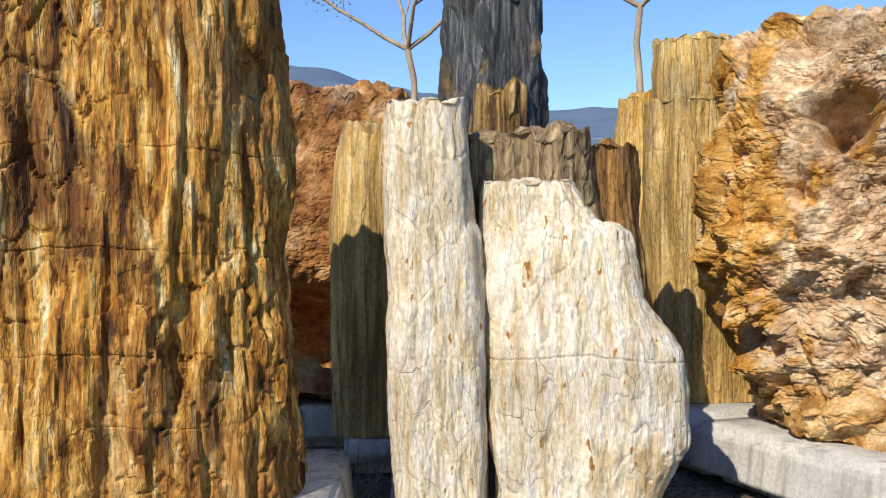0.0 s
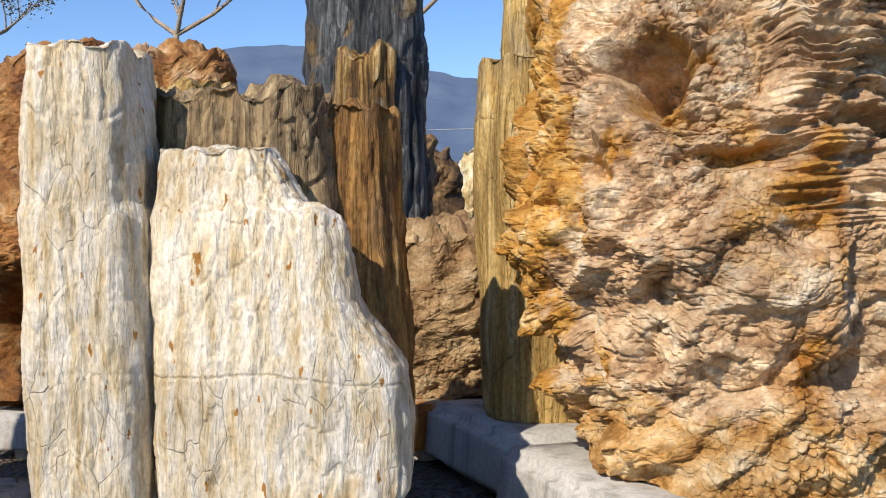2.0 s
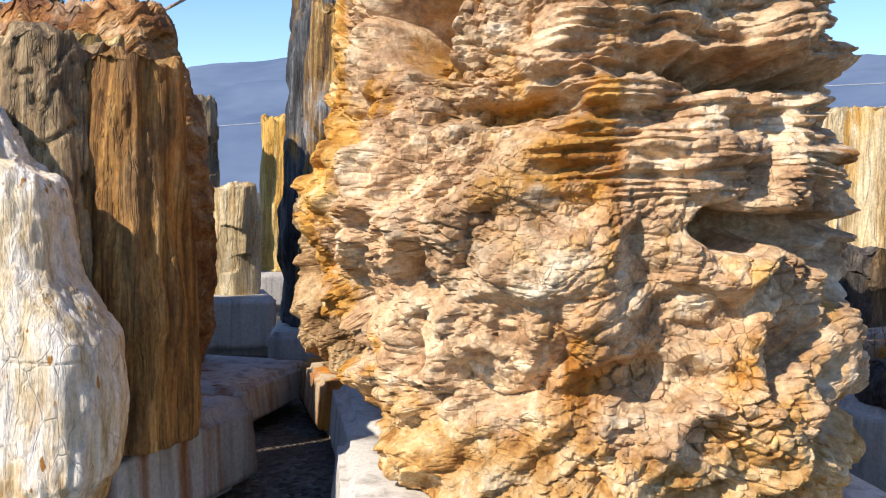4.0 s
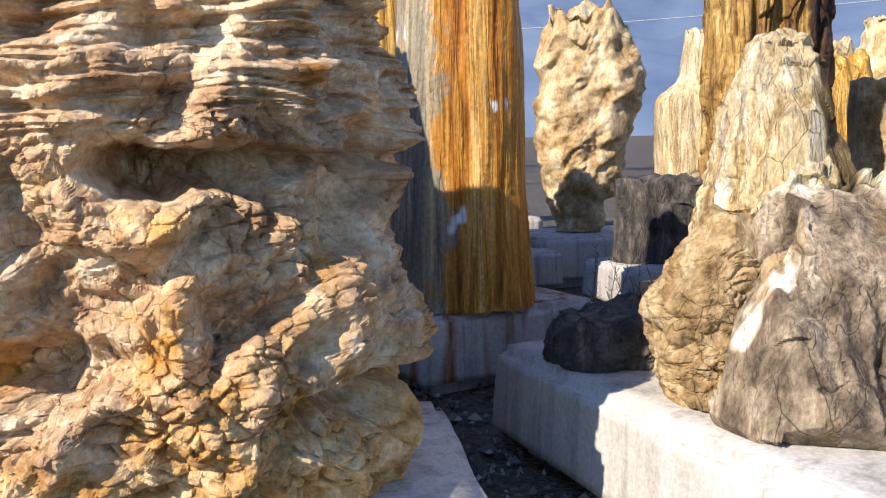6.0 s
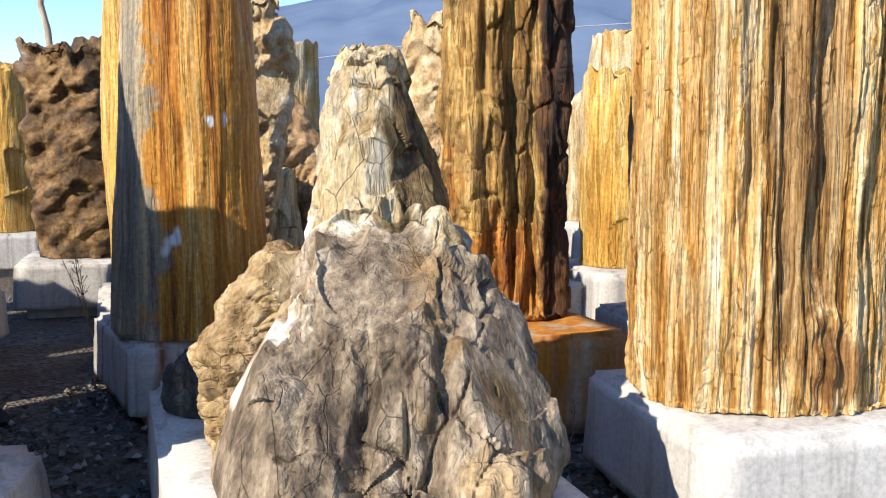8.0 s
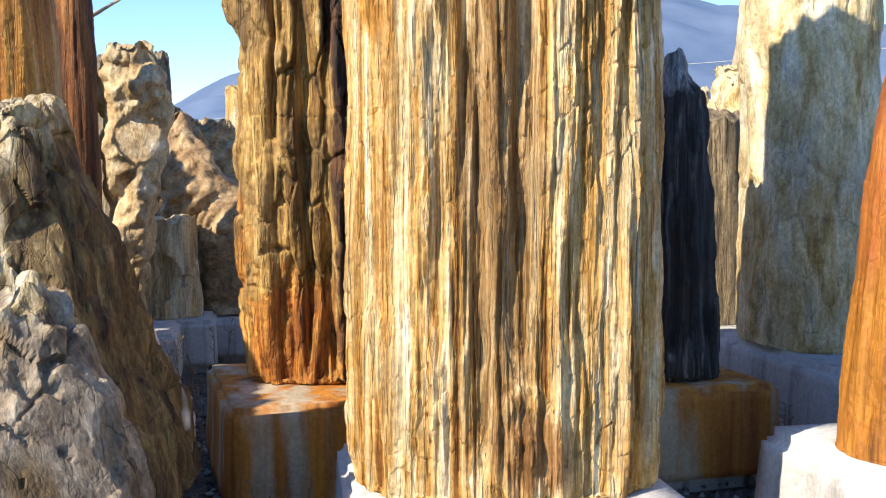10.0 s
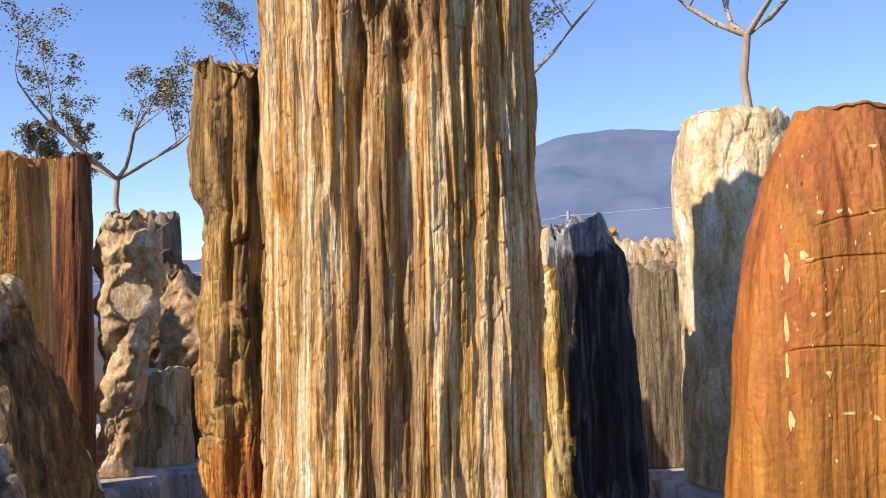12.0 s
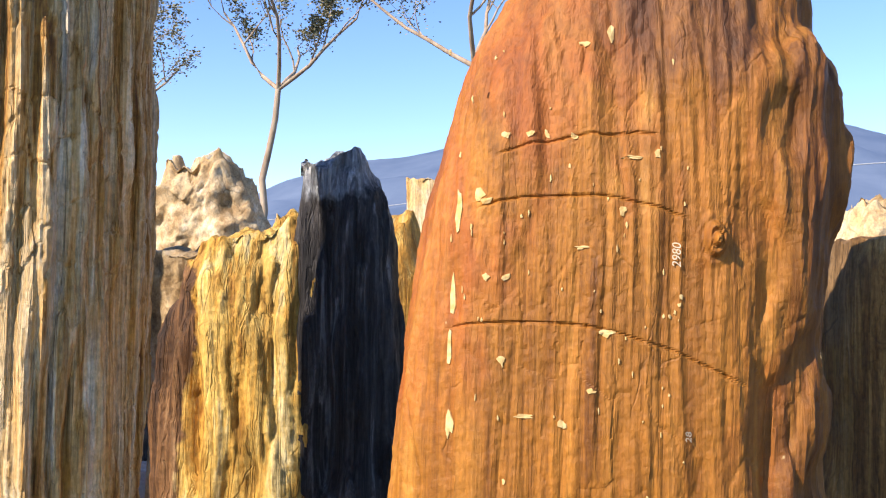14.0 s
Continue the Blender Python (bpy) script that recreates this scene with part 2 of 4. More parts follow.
def part(name, bm_or_mesh, mat, parent, label=""):
    me = bm_or_mesh
    if isinstance(me, bmesh.types.BMesh):
        me = bpy.data.meshes.new(name)
        bm_or_mesh.to_mesh(me)
        bm_or_mesh.free()
    if mat and not me.materials:
        me.materials.append(mat)
    ob = new(name, me)
    ob.parent = parent
    return tagged(ob, label)


# ---- materials ----
def lin(h):
    v = [int(h[k:k + 2], 16) / 255 for k in (0, 2, 4)]
    return (*[x / 12.92 if x <= 0.04045 else ((x + 0.055) / 1.055) ** 2.4 for x in v], 1)


class Nodes:
    def __init__(self, name):
        self.mat = bpy.data.materials.new(name)
        self.mat.use_nodes = True
        self.t = self.mat.node_tree
        self.bsdf = self.t.nodes["Principled BSDF"]

    def put(self, kind, links=(), **props):
        n = self.t.nodes.new(kind)
        if "operation" in props:
            n.operation = props["operation"]
        if "feature" in props:
            n.feature = props["feature"]
        if "data_type" in props:
            n.data_type = props["data_type"]
        if "blend_type" in props:
            n.blend_type = props["blend_type"]
        for key, v in links:
            if isinstance(v, bpy.types.NodeSocket):
                self.t.links.new(v, n.inputs[key])
            else:
                n.inputs[key].default_value = v
        return n

    def coords(self, scale, rot=(0, 0, 0)):
        tc = self.put("ShaderNodeTexCoord")
        return self.put("ShaderNodeMapping", [("Vector", tc.outputs["Object"]), ("Scale", scale), ("Rotation", rot)]).outputs[0]

    def noise(self, scale, k=1.0, detail=5.0, rough=0.6, distort=0.0):
        return self.put("ShaderNodeTexNoise", [("Vector", self.coords(scale)), ("Scale", k), ("Detail", detail), ("Roughness", rough), ("Distortion", distort)]).outputs[0]

    def ramp(self, fac, stops):
        n = self.put("ShaderNodeValToRGB", [(0, fac)])
        e = n.color_ramp.elements
        while len(e) < len(stops):
            e.new(0.5)
        for el, (p, col) in zip(e, stops):
            el.position, el.color = p, col
        return n.outputs[0]

    def mix(self, fac, a, b, mode="MIX"):
        n = self.put("ShaderNodeMix", data_type="RGBA", blend_type=mode)
        for sock, v in ((n.inputs[0], fac), (n.inputs[6], a), (n.inputs[7], b)):
            if isinstance(v, bpy.types.NodeSocket):
                self.t.links.new(v, sock)
            else:
                sock.default_value = v
        return n.outputs[2]

    def math(self, op, a, b):
        return self.put("ShaderNodeMath", [(0, a), (1, b)], operation=op).outputs[0]

    def finish(self, colour, height=None, rough=0.8, bump=0.5, dist=0.01, spec=0.3):
        self.t.links.new(colour, self.bsdf.inputs["Base Color"])
        if isinstance(rough, bpy.types.NodeSocket):
            self.t.links.new(rough, self.bsdf.inputs["Roughness"])
        else:
            self.bsdf.inputs["Roughness"].default_value = rough
        self.bsdf.inputs["Specular IOR Level"].default_value = spec
        if height is not None:
            b = self.put("ShaderNodeBump", [("Height", height), ("Strength", bump), ("Distance", dist)])
            self.t.links.new(b.outputs[0], self.bsdf.inputs["Normal"])
        return self.mat


def grey(v):
    return (v, v, v, 1)


def stone(name, cols, cols2=None, grain=(14, 14, 0.7), patch=1.3, patch_at=0.55, crack=0.6, crack_scale=(3.5, 3.5, 1.1), rough=0.7, bump=0.9, fleck=None, spec=0.35, speckle=0.38, zones=(), depth=0.018, vein_dark=0.24, swirl=1.0, bands=()):
    """Petrified wood: two colour families in streaks along the grain, patches, hairline cracks, fine pitting."""
    n = Nodes(name)
    streak = n.noise(grain, 1, 10, 0.7, 0.5 * swirl)
    stops = lambda cs: [(0.35 + 0.30 * k / (len(cs) - 1), lin(c)) for k, c in enumerate(cs)]
    col = n.ramp(streak, stops(cols))
    if cols2:
        streak2 = n.noise([g * 0.45 for g in grain], 1, 6, 0.6, 0.8)
        where = n.noise((patch, patch, patch * 0.55), 1, 4, 0.6, 0.6)
        mask = n.ramp(where, [(patch_at - 0.05, grey(0)), (patch_at + 0.05, grey(1))])
        col = n.mix(mask, col, n.ramp(streak2, stops(cols2)))
    # colour families by position; on some stones these also hold painted shade
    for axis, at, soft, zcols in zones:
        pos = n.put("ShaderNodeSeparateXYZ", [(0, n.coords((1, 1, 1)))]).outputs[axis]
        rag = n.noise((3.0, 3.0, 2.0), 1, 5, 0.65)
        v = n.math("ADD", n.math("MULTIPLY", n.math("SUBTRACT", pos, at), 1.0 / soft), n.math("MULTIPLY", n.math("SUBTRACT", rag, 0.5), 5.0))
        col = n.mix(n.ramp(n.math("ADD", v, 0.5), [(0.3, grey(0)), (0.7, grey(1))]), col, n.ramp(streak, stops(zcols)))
    for (bx, bz), (wx, wz), bcols in bands:  # stained patches of their own colour; one carries the rust slab's painted edge shade
        xyz = n.put("ShaderNodeSeparateXYZ", [(0, n.coords((1, 1, 1)))])
        ex = n.math("POWER", n.math("MULTIPLY", n.math("SUBTRACT", xyz.outputs[0], bx), 1.0 / wx), 2.0)
        ez = n.math("POWER", n.math("MULTIPLY", n.math("SUBTRACT", xyz.outputs[2], bz), 1.0 / wz), 2.0)
        rag = n.math("MULTIPLY", n.math("SUBTRACT", n.noise((11, 11, 1.4), 1, 6, 0.7), 0.5), 3.0)
        v = n.math("ADD", n.math("ADD", ex, ez), rag)
        col = n.mix(n.ramp(v, [(0.35, grey(0.9)), (1.0, grey(0))]), col, n.ramp(streak, stops(bcols)))
    broad = n.noise((2.3, 2.3, 1.6), 1, 3, 0.5)
    col = n.mix(1.0, col, n.ramp(broad, [(0.3, grey(0.72)), (0.7, grey(1.12))]), "MULTIPLY")
    pit = n.noise((48, 48, 34), 1, 6, 0.7)
    col = n.mix(1.0, col, n.ramp(pit, [(0.3, grey(1 - speckle)), (0.6, grey(1.08))]), "MULTIPLY")
    wrinkle = n.noise([g * 3.2 for g in grain], 1, 6, 0.65, 1.1 * swirl)
    col = n.mix(1.0, col, n.ramp(wrinkle, [(0.34, grey(1 - 0.85 * speckle)), (0.5, grey(1.0)), (0.7, grey(1.1))]), "MULTIPLY")
    if fleck:
        f = n.noise(fleck[1], 1, 3, 0.5)
        col = n.mix(n.ramp(f, [(fleck[2], grey(0)), (fleck[2] + 0.03, grey(1))]), col, lin(fleck[0]))
    vein = n.noise([g * 1.15 for g in grain], 1, 4, 0.55, 0.9 * swirl)
    veins = n.ramp(vein, [(0.455, grey(1)), (0.492, grey(0.0)), (0.53, grey(1))])
    col = n.mix(vein_dark, col, n.mix(1.0, col, veins, "MULTIPLY"))
    wob = n.put("ShaderNodeTexNoise", [("Vector", n.coords((3, 3, 3))), ("Scale", 1.0), ("Detail", 4.0)])
    vec = n.put("ShaderNodeMix", data_type="RGBA", blend_type="ADD")
    n.t.links.new(n.coords(crack_scale), vec.inputs[6])
    n.t.links.new(wob.outputs["Color"], vec.inputs[7])
    vec.inputs[0].default_value = 0.9
    vor = n.put("ShaderNodeTexVoronoi", [("Vector", vec.outputs[2]), ("Scale", 1.0)], feature="DISTANCE_TO_EDGE")
    line = n.ramp(vor.outputs[0], [(0.0, grey(0.1)), (0.016, grey(1))])
    gate = n.ramp(n.noise((1.7, 1.7, 1.7), 1, 2), [(0.38, grey(0)), (0.52, grey(1))])
    lines = n.mix(gate, line, grey(1))
    col = n.mix(crack, col, n.mix(1.0, col, lines, "MULTIPLY"))
    h = n.math("ADD", n.math("MULTIPLY", streak, 0.9), n.math("MULTIPLY", pit, 0.45))
    h = n.math("ADD", h, n.math("MULTIPLY", lines, 0.35))
    h = n.math("ADD", h, n.math("ADD", n.math("MULTIPLY", wrinkle, 0.8), n.math("MULTIPLY", veins, 2.0 * vein_dark)))
    return n.finish(col, h, rough, bump, depth, spec)


def concrete_mat(name, tone, stains=None, dirt="5a5348"):
    n = Nodes(name)
    a = n.noise((2.2, 2.2, 2.2), 1, 5, 0.6)
    b = n.noise((45, 45, 45), 1, 4, 0.7)
    run = n.noise((9, 9, 0.45), 1, 4, 0.6, 0.3)
    col = n.ramp(a, [(0.3, lin(tone[0])), (0.7, lin(tone[1]))])
    col = n.mix(n.ramp(run, [(0.5, grey(0)), (0.72, grey(0.7))]), col, lin(dirt))
    if stains:
        w = n.noise((5, 5, 0.5), 1, 3, 0.55, 0.2)
        m = n.ramp(w, [(stains[1], grey(0)), (stains[1] + 0.14, grey(0.95))])
        col = n.mix(m, col, n.ramp(run, [(0.35, lin(stains[0])), (0.65, lin(stains[2]))]))
    col = n.mix(1.0, col, n.ramp(b, [(0.3, grey(0.75)), (0.6, grey(1.06))]), "MULTIPLY")
    return n.finish(col, n.math("ADD", a, n.math("MULTIPLY", b, 0.6)), 0.85, 0.45, 0.006, 0.2)


ROCK = (3.5, 3.5, 4.5)
m_brown = stone("brown_trunk", ("4c2c10", "9c6420", "cb943c", "e4ba6a", "f0deb0"), ("38220e", "7e4e1e", "b88238", "dab678"), (15, 15, 2.4), 1.9, 0.56, 0.75, (9, 9, 3.2), swirl=0.4)
m_red = stone("reddish_rock", ("6d4526", "96622f", "b3834a", "cfae84"), ("a58a6c", "c9b393", "ddcdb2"), ROCK, 1.4, 0.6, 0.5, (5, 5, 4), vein_dark=0.06, swirl=0.2)
m_yellow = stone("yellow_log", ("96743c", "bb9854", "d2b270", "e6d09a"), ("94805c", "bea87c", "cc983e"), (12, 12, 0.6), 1.5, 0.6)
m_white = stone("white_stone", ("c8ac7c", "e6d4b0", "f3e8d2", "f7f0e2"), ("b0823e", "d4b683", "e6d6b6"), (16, 16, 2.6), 2.4, 0.62, 0.25, (9, 9, 4), fleck=("a8742e", (24, 24, 10), 0.675), vein_dark=0.07, speckle=0.28, swirl=0.5)
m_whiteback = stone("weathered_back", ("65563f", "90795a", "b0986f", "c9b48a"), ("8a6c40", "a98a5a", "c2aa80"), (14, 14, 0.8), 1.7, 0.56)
m_brownside = stone("brown_side", ("64431f", "926834", "b48848", "cca870"), ("4a3826", "7a5c38", "9a7a50"), (14, 14, 0.7), 1.4, 0.55)
m_dark = stone("dark_log", ("2a2b2c", "3f4244", "5c5f60", "8d9092"), ("6d5836", "9a7c4a", "c2a878"), (15, 15, 0.8), 1.8, 0.62, 0.6)
m_striped = stone("striped_wood", ("2f2a22", "7a5a30", "b5904f", "d8c9a6"), ("6d7478", "9aa2a6", "b0803c"), (18, 18, 0.6), 1.8, 0.58)
m_tan = stone("tan_rock", ("7a5f42", "a08058", "bb9d72", "d2bb94"), ("5e4c38", "8a6e4c", "b89c78"), ROCK, 1.5, 0.57, 0.5, (5, 5, 4), vein_dark=0.06, swirl=0.2)
m_holey = stone("holey_rock", ("947250", "c4a078", "dabd96", "ebdabc"), ("9c6626", "c99444", "dcb36c"), (5, 5, 7), 1.7, 0.6, 0.5, (13, 13, 11), zones=((0, -0.78, -0.3, ("8a5a1e", "c08a36", "d6a85c", "e6cc9a")), (2, 0.72, -0.16, ("8c5e2c", "ba8c4c", "d2ae78", "e4cca4"))), depth=0.02, speckle=0.3, vein_dark=0.04, swirl=0.2)
# grey x zone on the left: grey wood plus the shadow there, painted in
m_orange = stone("orange_column", ("7a430f", "b87420", "d59a3c", "ecc682"), ("80796a", "a89a7c", "cfae6c"), (11, 11, 0.4), 1.3, 0.62, 0.35, (2, 2, 0.6), 0.55, 0.6, fleck=("d8dde2", (3.4, 3.4, 1.9), 0.67), zones=((0, -0.2, -0.2, ("6f6a5c", "928a78", "b0a488", "c9a866")),))
m_gold = stone("golden_log", ("b07f30", "d09c42", "e0b862", "edd59a"), ("c89a4c", "dcb873", "e6d3a8"), (11, 11, 0.7), 1.4, 0.6)
m_greyrock = stone("grey_rock", ("483c30", "7a6a56", "a4937a", "cabaa0"), ("665030", "9a7e54", "c6aa7c"), (8, 8, 3.5), 2.1, 0.56, 0.6, (7, 7, 4), fleck=("e0d6c4", (2.6, 2.6, 1.6), 0.6), zones=((2, 1.3, 0.1, ("9a8458", "c8b48a", "e4d8bc", "f4ecdc")),), depth=0.022, speckle=0.4, vein_dark=0.12, swirl=0.3)
# x zone: brown wood on the right flank, with its shade painted in
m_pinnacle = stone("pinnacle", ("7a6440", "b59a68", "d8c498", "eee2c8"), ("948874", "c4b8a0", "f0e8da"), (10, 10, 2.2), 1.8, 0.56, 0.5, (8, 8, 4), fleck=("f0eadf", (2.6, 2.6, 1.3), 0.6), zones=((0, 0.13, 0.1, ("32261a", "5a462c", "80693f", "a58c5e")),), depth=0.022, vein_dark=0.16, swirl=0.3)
m_ochre = stone("ochre_rock", ("6e5434", "a08458", "c2a87c", "dac6a0"), ("7a5c34", "a88c60", "cdb68c"), (6, 6, 5), 1.7, 0.6, 0.5, (8, 8, 6), vein_dark=0.05, swirl=0.2)
m_darkflat = stone("dark_slab", ("2f2d2b", "4d4a46", "6a645c", "8a8378"), ("5f4a30", "85683f", "a5875a"), (9, 9, 3), 1.5, 0.6)
# dark x zone: dark wood together with painted shade on the right side
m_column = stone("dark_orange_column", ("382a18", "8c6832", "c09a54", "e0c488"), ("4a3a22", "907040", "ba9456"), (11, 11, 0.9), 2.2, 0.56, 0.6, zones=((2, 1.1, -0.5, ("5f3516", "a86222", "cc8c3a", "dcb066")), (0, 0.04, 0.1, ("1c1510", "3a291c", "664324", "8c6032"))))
m_cream = stone("cream_log", ("80501c", "c49040", "e4bc7a", "f3daa8", "faeccc"), ("a0681e", "d0963e", "ecc684"), (19, 19, 0.55), 1.5, 0.6, 0.35, (8, 8, 0.8), depth=0.022, vein_dark=0.22, swirl=0.35, bands=(((0.1, 3.25), (0.26, 0.6), ("4a2e14", "7a5228", "a87c48", "cda878")), ((0.03, 1.6), (0.18, 1.2), ("5c3d1c", "8c6634", "b89460", "d8bc8c")), ((0.16, 0.7), (0.16, 0.2), ("5c3d1c", "8c6030", "b0844c"))))
m_ivory = stone("ivory_log", ("b08c4c", "d8bd84", "ebd9ac", "f5ebd2"), ("b49a68", "d4bf92", "e6d8b6"), (6, 6, 1.8), 1.3, 0.6, 0.5, (4, 4, 2.5), vein_dark=0.15, swirl=0.4)
# second band: shade of the right edge, turned from the sun, painted dark
m_rust = stone("rust_slab", ("6e4214", "98601c", "ab7026", "bc8438"), ("86481c", "a05c22", "b07030"), (13, 13, 0.3), 1.5, 0.54, 0.25, (5, 5, 0.9), 0.6, 0.5, fleck=("d8c088", (15, 15, 9), 0.75), speckle=0.24, vein_dark=0.07, swirl=0.4, bands=(((0.05, 2.55), (0.3, 0.3), ("4a2c14", "6e4420", "94622e")), ((0.5, 1.6), (0.2, 1.4), ("4a280c", "7a4a16", "9c6826"))))
m_rustside = stone("rust_slab_edge", ("3a2210", "5f3818", "8a5424", "a8743c"), None, (14, 14, 0.5))
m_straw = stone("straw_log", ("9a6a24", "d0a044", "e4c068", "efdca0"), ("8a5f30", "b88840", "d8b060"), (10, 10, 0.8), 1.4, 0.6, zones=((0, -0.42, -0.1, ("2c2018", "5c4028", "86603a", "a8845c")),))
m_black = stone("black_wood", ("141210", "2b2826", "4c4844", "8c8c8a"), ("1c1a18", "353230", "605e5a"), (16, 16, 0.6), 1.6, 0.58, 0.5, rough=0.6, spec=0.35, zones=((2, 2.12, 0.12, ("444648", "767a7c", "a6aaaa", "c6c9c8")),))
m_greylog = stone("grey_log", ("5a5040", "7f7058", "a3906e", "bfae8a"), ("4c443a", "6e6250", "8f7c5c"), (13, 13, 0.7))
m_palelog = stone("pale_log", ("a88a58", "ccb384", "e0d0a8", "ece2c8"), ("b07f38", "cfa356", "dcc08a"), (9, 9, 0.8))
m_palerock = stone("pale_rock", ("9a7c4c", "c0a070", "d6bf94", "e6d8b8"), ("a88452", "c8a874", "e0cfa8"), (5, 5, 3), 1.5, 0.58, 0.5, (5, 5, 4), vein_dark=0.06, swirl=0.2)
m_darkrock = stone("dark_brown_rock", ("3a2c20", "5e4830", "86683f", "a5875a"), ("554a40", "7a6c5c", "9a8c78"), ROCK, 1.4, 0.6, vein_dark=0.06, swirl=0.2)
m_plinth = concrete_mat("concrete", ("a8a59e", "c4c2bc"))
m_plinth_white = concrete_mat("pale_concrete", ("b6b3aa", "cfccc4"), dirt="807b70")
m_plinth_rust = concrete_mat("rust_stained_concrete", ("a8987e", "c4b494"), ("8a4a14", 0.42, "c8862e"))
m_plinth_streak = concrete_mat("rust_streaked_concrete", ("a6a49e", "bdbbb4"), ("6b3a18", 0.53, "96602c"))


def gravel_mat():
    n = Nodes("gravel")
    a = n.put("ShaderNodeTexVoronoi", [("Vector", n.coords((30, 30, 30))), ("Scale", 1.0)])
    b = n.noise((1.2, 1.2, 1.2), 1, 4)
    col = n.mix(n.ramp(b, [(0.35, grey(0)), (0.65, grey(0.8))]), n.ramp(a.outputs["Color"], [(0.1, lin("35332f")), (0.9, lin("7a766e"))]), lin("57493a"))
    return n.finish(col, a.outputs["Distance"], 0.9, 0.9, 0.03, 0.2)


def pebble_mat():
    n = Nodes("pebbles")
    info = n.put("ShaderNodeNewGeometry")
    col = n.ramp(info.outputs["Random Per Island"], [(0.0, lin("3a3733")), (0.6, lin("66625b")), (0.95, lin("9a958a"))])
    return n.finish(col, n.noise((60, 60, 60), 1, 3), 0.85, 0.4, 0.004, 0.25)


def plain_mat(name, a, b, scale=(6, 6, 6), rough=0.85):
    n = Nodes(name)
    v = n.noise(scale, 1, 4)
    return n.finish(n.ramp(v, [(0.3, lin(a)), (0.7, lin(b))]), v, rough, 0.4, 0.01, 0.2)


m_gravel, m_pebble = gravel_mat(), pebble_mat()
m_twig = plain_mat("dry_stalks", "6b5a44", "9a8668", (30, 30, 8))
m_bark = plain_mat("tree_bark", "8a7660", "b5a48c", (3, 3, 1.2))
m_metal = plain_mat("pole_metal", "8a9096", "a8aeb2")


def leaf_mat():
    n = Nodes("leaves")
    info = n.put("ShaderNodeNewGeometry")
    col = n.ramp(info.outputs["Random Per Island"], [(0.0, lin("565840")), (0.5, lin("7d7a58")), (1.0, lin("a0926c"))])
    return n.finish(col, None, 0.7, 0, 0.01, 0.3)


m_leaf = leaf_mat()


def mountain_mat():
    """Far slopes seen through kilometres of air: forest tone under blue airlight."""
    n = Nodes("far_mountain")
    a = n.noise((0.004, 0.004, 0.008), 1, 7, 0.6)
    # haze of the distance put into the colour and a faint blue glow
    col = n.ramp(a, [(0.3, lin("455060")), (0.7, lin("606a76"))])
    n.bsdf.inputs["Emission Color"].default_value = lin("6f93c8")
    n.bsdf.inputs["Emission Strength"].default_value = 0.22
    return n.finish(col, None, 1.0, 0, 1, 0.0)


m_mountain = mountain_mat()


# ---- ground, mountains ----
def ground():
    bm = bmesh.new()
    n = 60
    pts = [[None] * (n + 1) for _ in range(n + 1)]
    for a in range(n + 1):
        for b in range(n + 1):
            u, v = a / n * 2 - 1, b / n * 2 - 1
            x, y = 4 + 16 * u + 3000 * u ** 9, 8 + 16 * v + 3000 * v ** 9
            near = max(0.0, 1 - math.hypot(x - 4, y - 8) / 22)
            pts[a][b] = bm.verts.new((x, y, near * 0.05 * noise.noise((x * 0.8, y * 0.8, 0)) - 0.02))
    for a in range(n):
        for b in range(n):
            bm.faces.new((pts[a][b], pts[a + 1][b], pts[a + 1][b + 1], pts[a][b + 1]))
    tagged(part("ground", bm, m_gravel, None), "dark grey gravel and soil between the plinths", "ground", kind="structure")


ground()


def mountains():
    """A ridge far off: elevation over azimuth as a sum of broad summits."""
    az = np.radians(np.linspace(-70, 75, 260))
    deg = np.degrees(az)
    el = np.interp(deg, (-60, -40, -20, -10, -3, 0, 4, 7, 11.6, 15, 18, 23, 29, 32, 36, 45, 70), (6, 7, 7.2, 8.2, 8.2, 9.2, 9.8, 10.6, 11, 10.7, 9.4, 7.9, 7, 6.1, 3.9, 3, 3))
    el = el + 0.28 * fbm(np.stack([deg * 0.35, deg * 0, deg * 0], 1), 5, 91)
    levels = np.linspace(0, 1, 30)
    verts = []
    for k, f in enumerate(levels):
        dist = 1700 + 1300 * f
        h = np.tan(np.radians(np.maximum(el, 0.6))) * 3000 * f ** 0.85
        p = np.stack([-np.sin(az) * dist, np.cos(az) * dist, h], 1)
        p[:, 2] += 60 * fbm(p * 0.004, 4, 77) * math.sin(math.pi * f)
        verts.append(p)
    w = len(az)
    i = np.arange(len(levels) - 1)[:, None] * w
    j = np.arange(w - 1)[None]
    quads = np.stack([i + j + 1, i + j, i + w + j, i + w + j + 1], -1).reshape(-1, 4)
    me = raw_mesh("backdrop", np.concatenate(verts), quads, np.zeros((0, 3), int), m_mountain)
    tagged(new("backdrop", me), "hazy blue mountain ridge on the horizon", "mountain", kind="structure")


mountains()


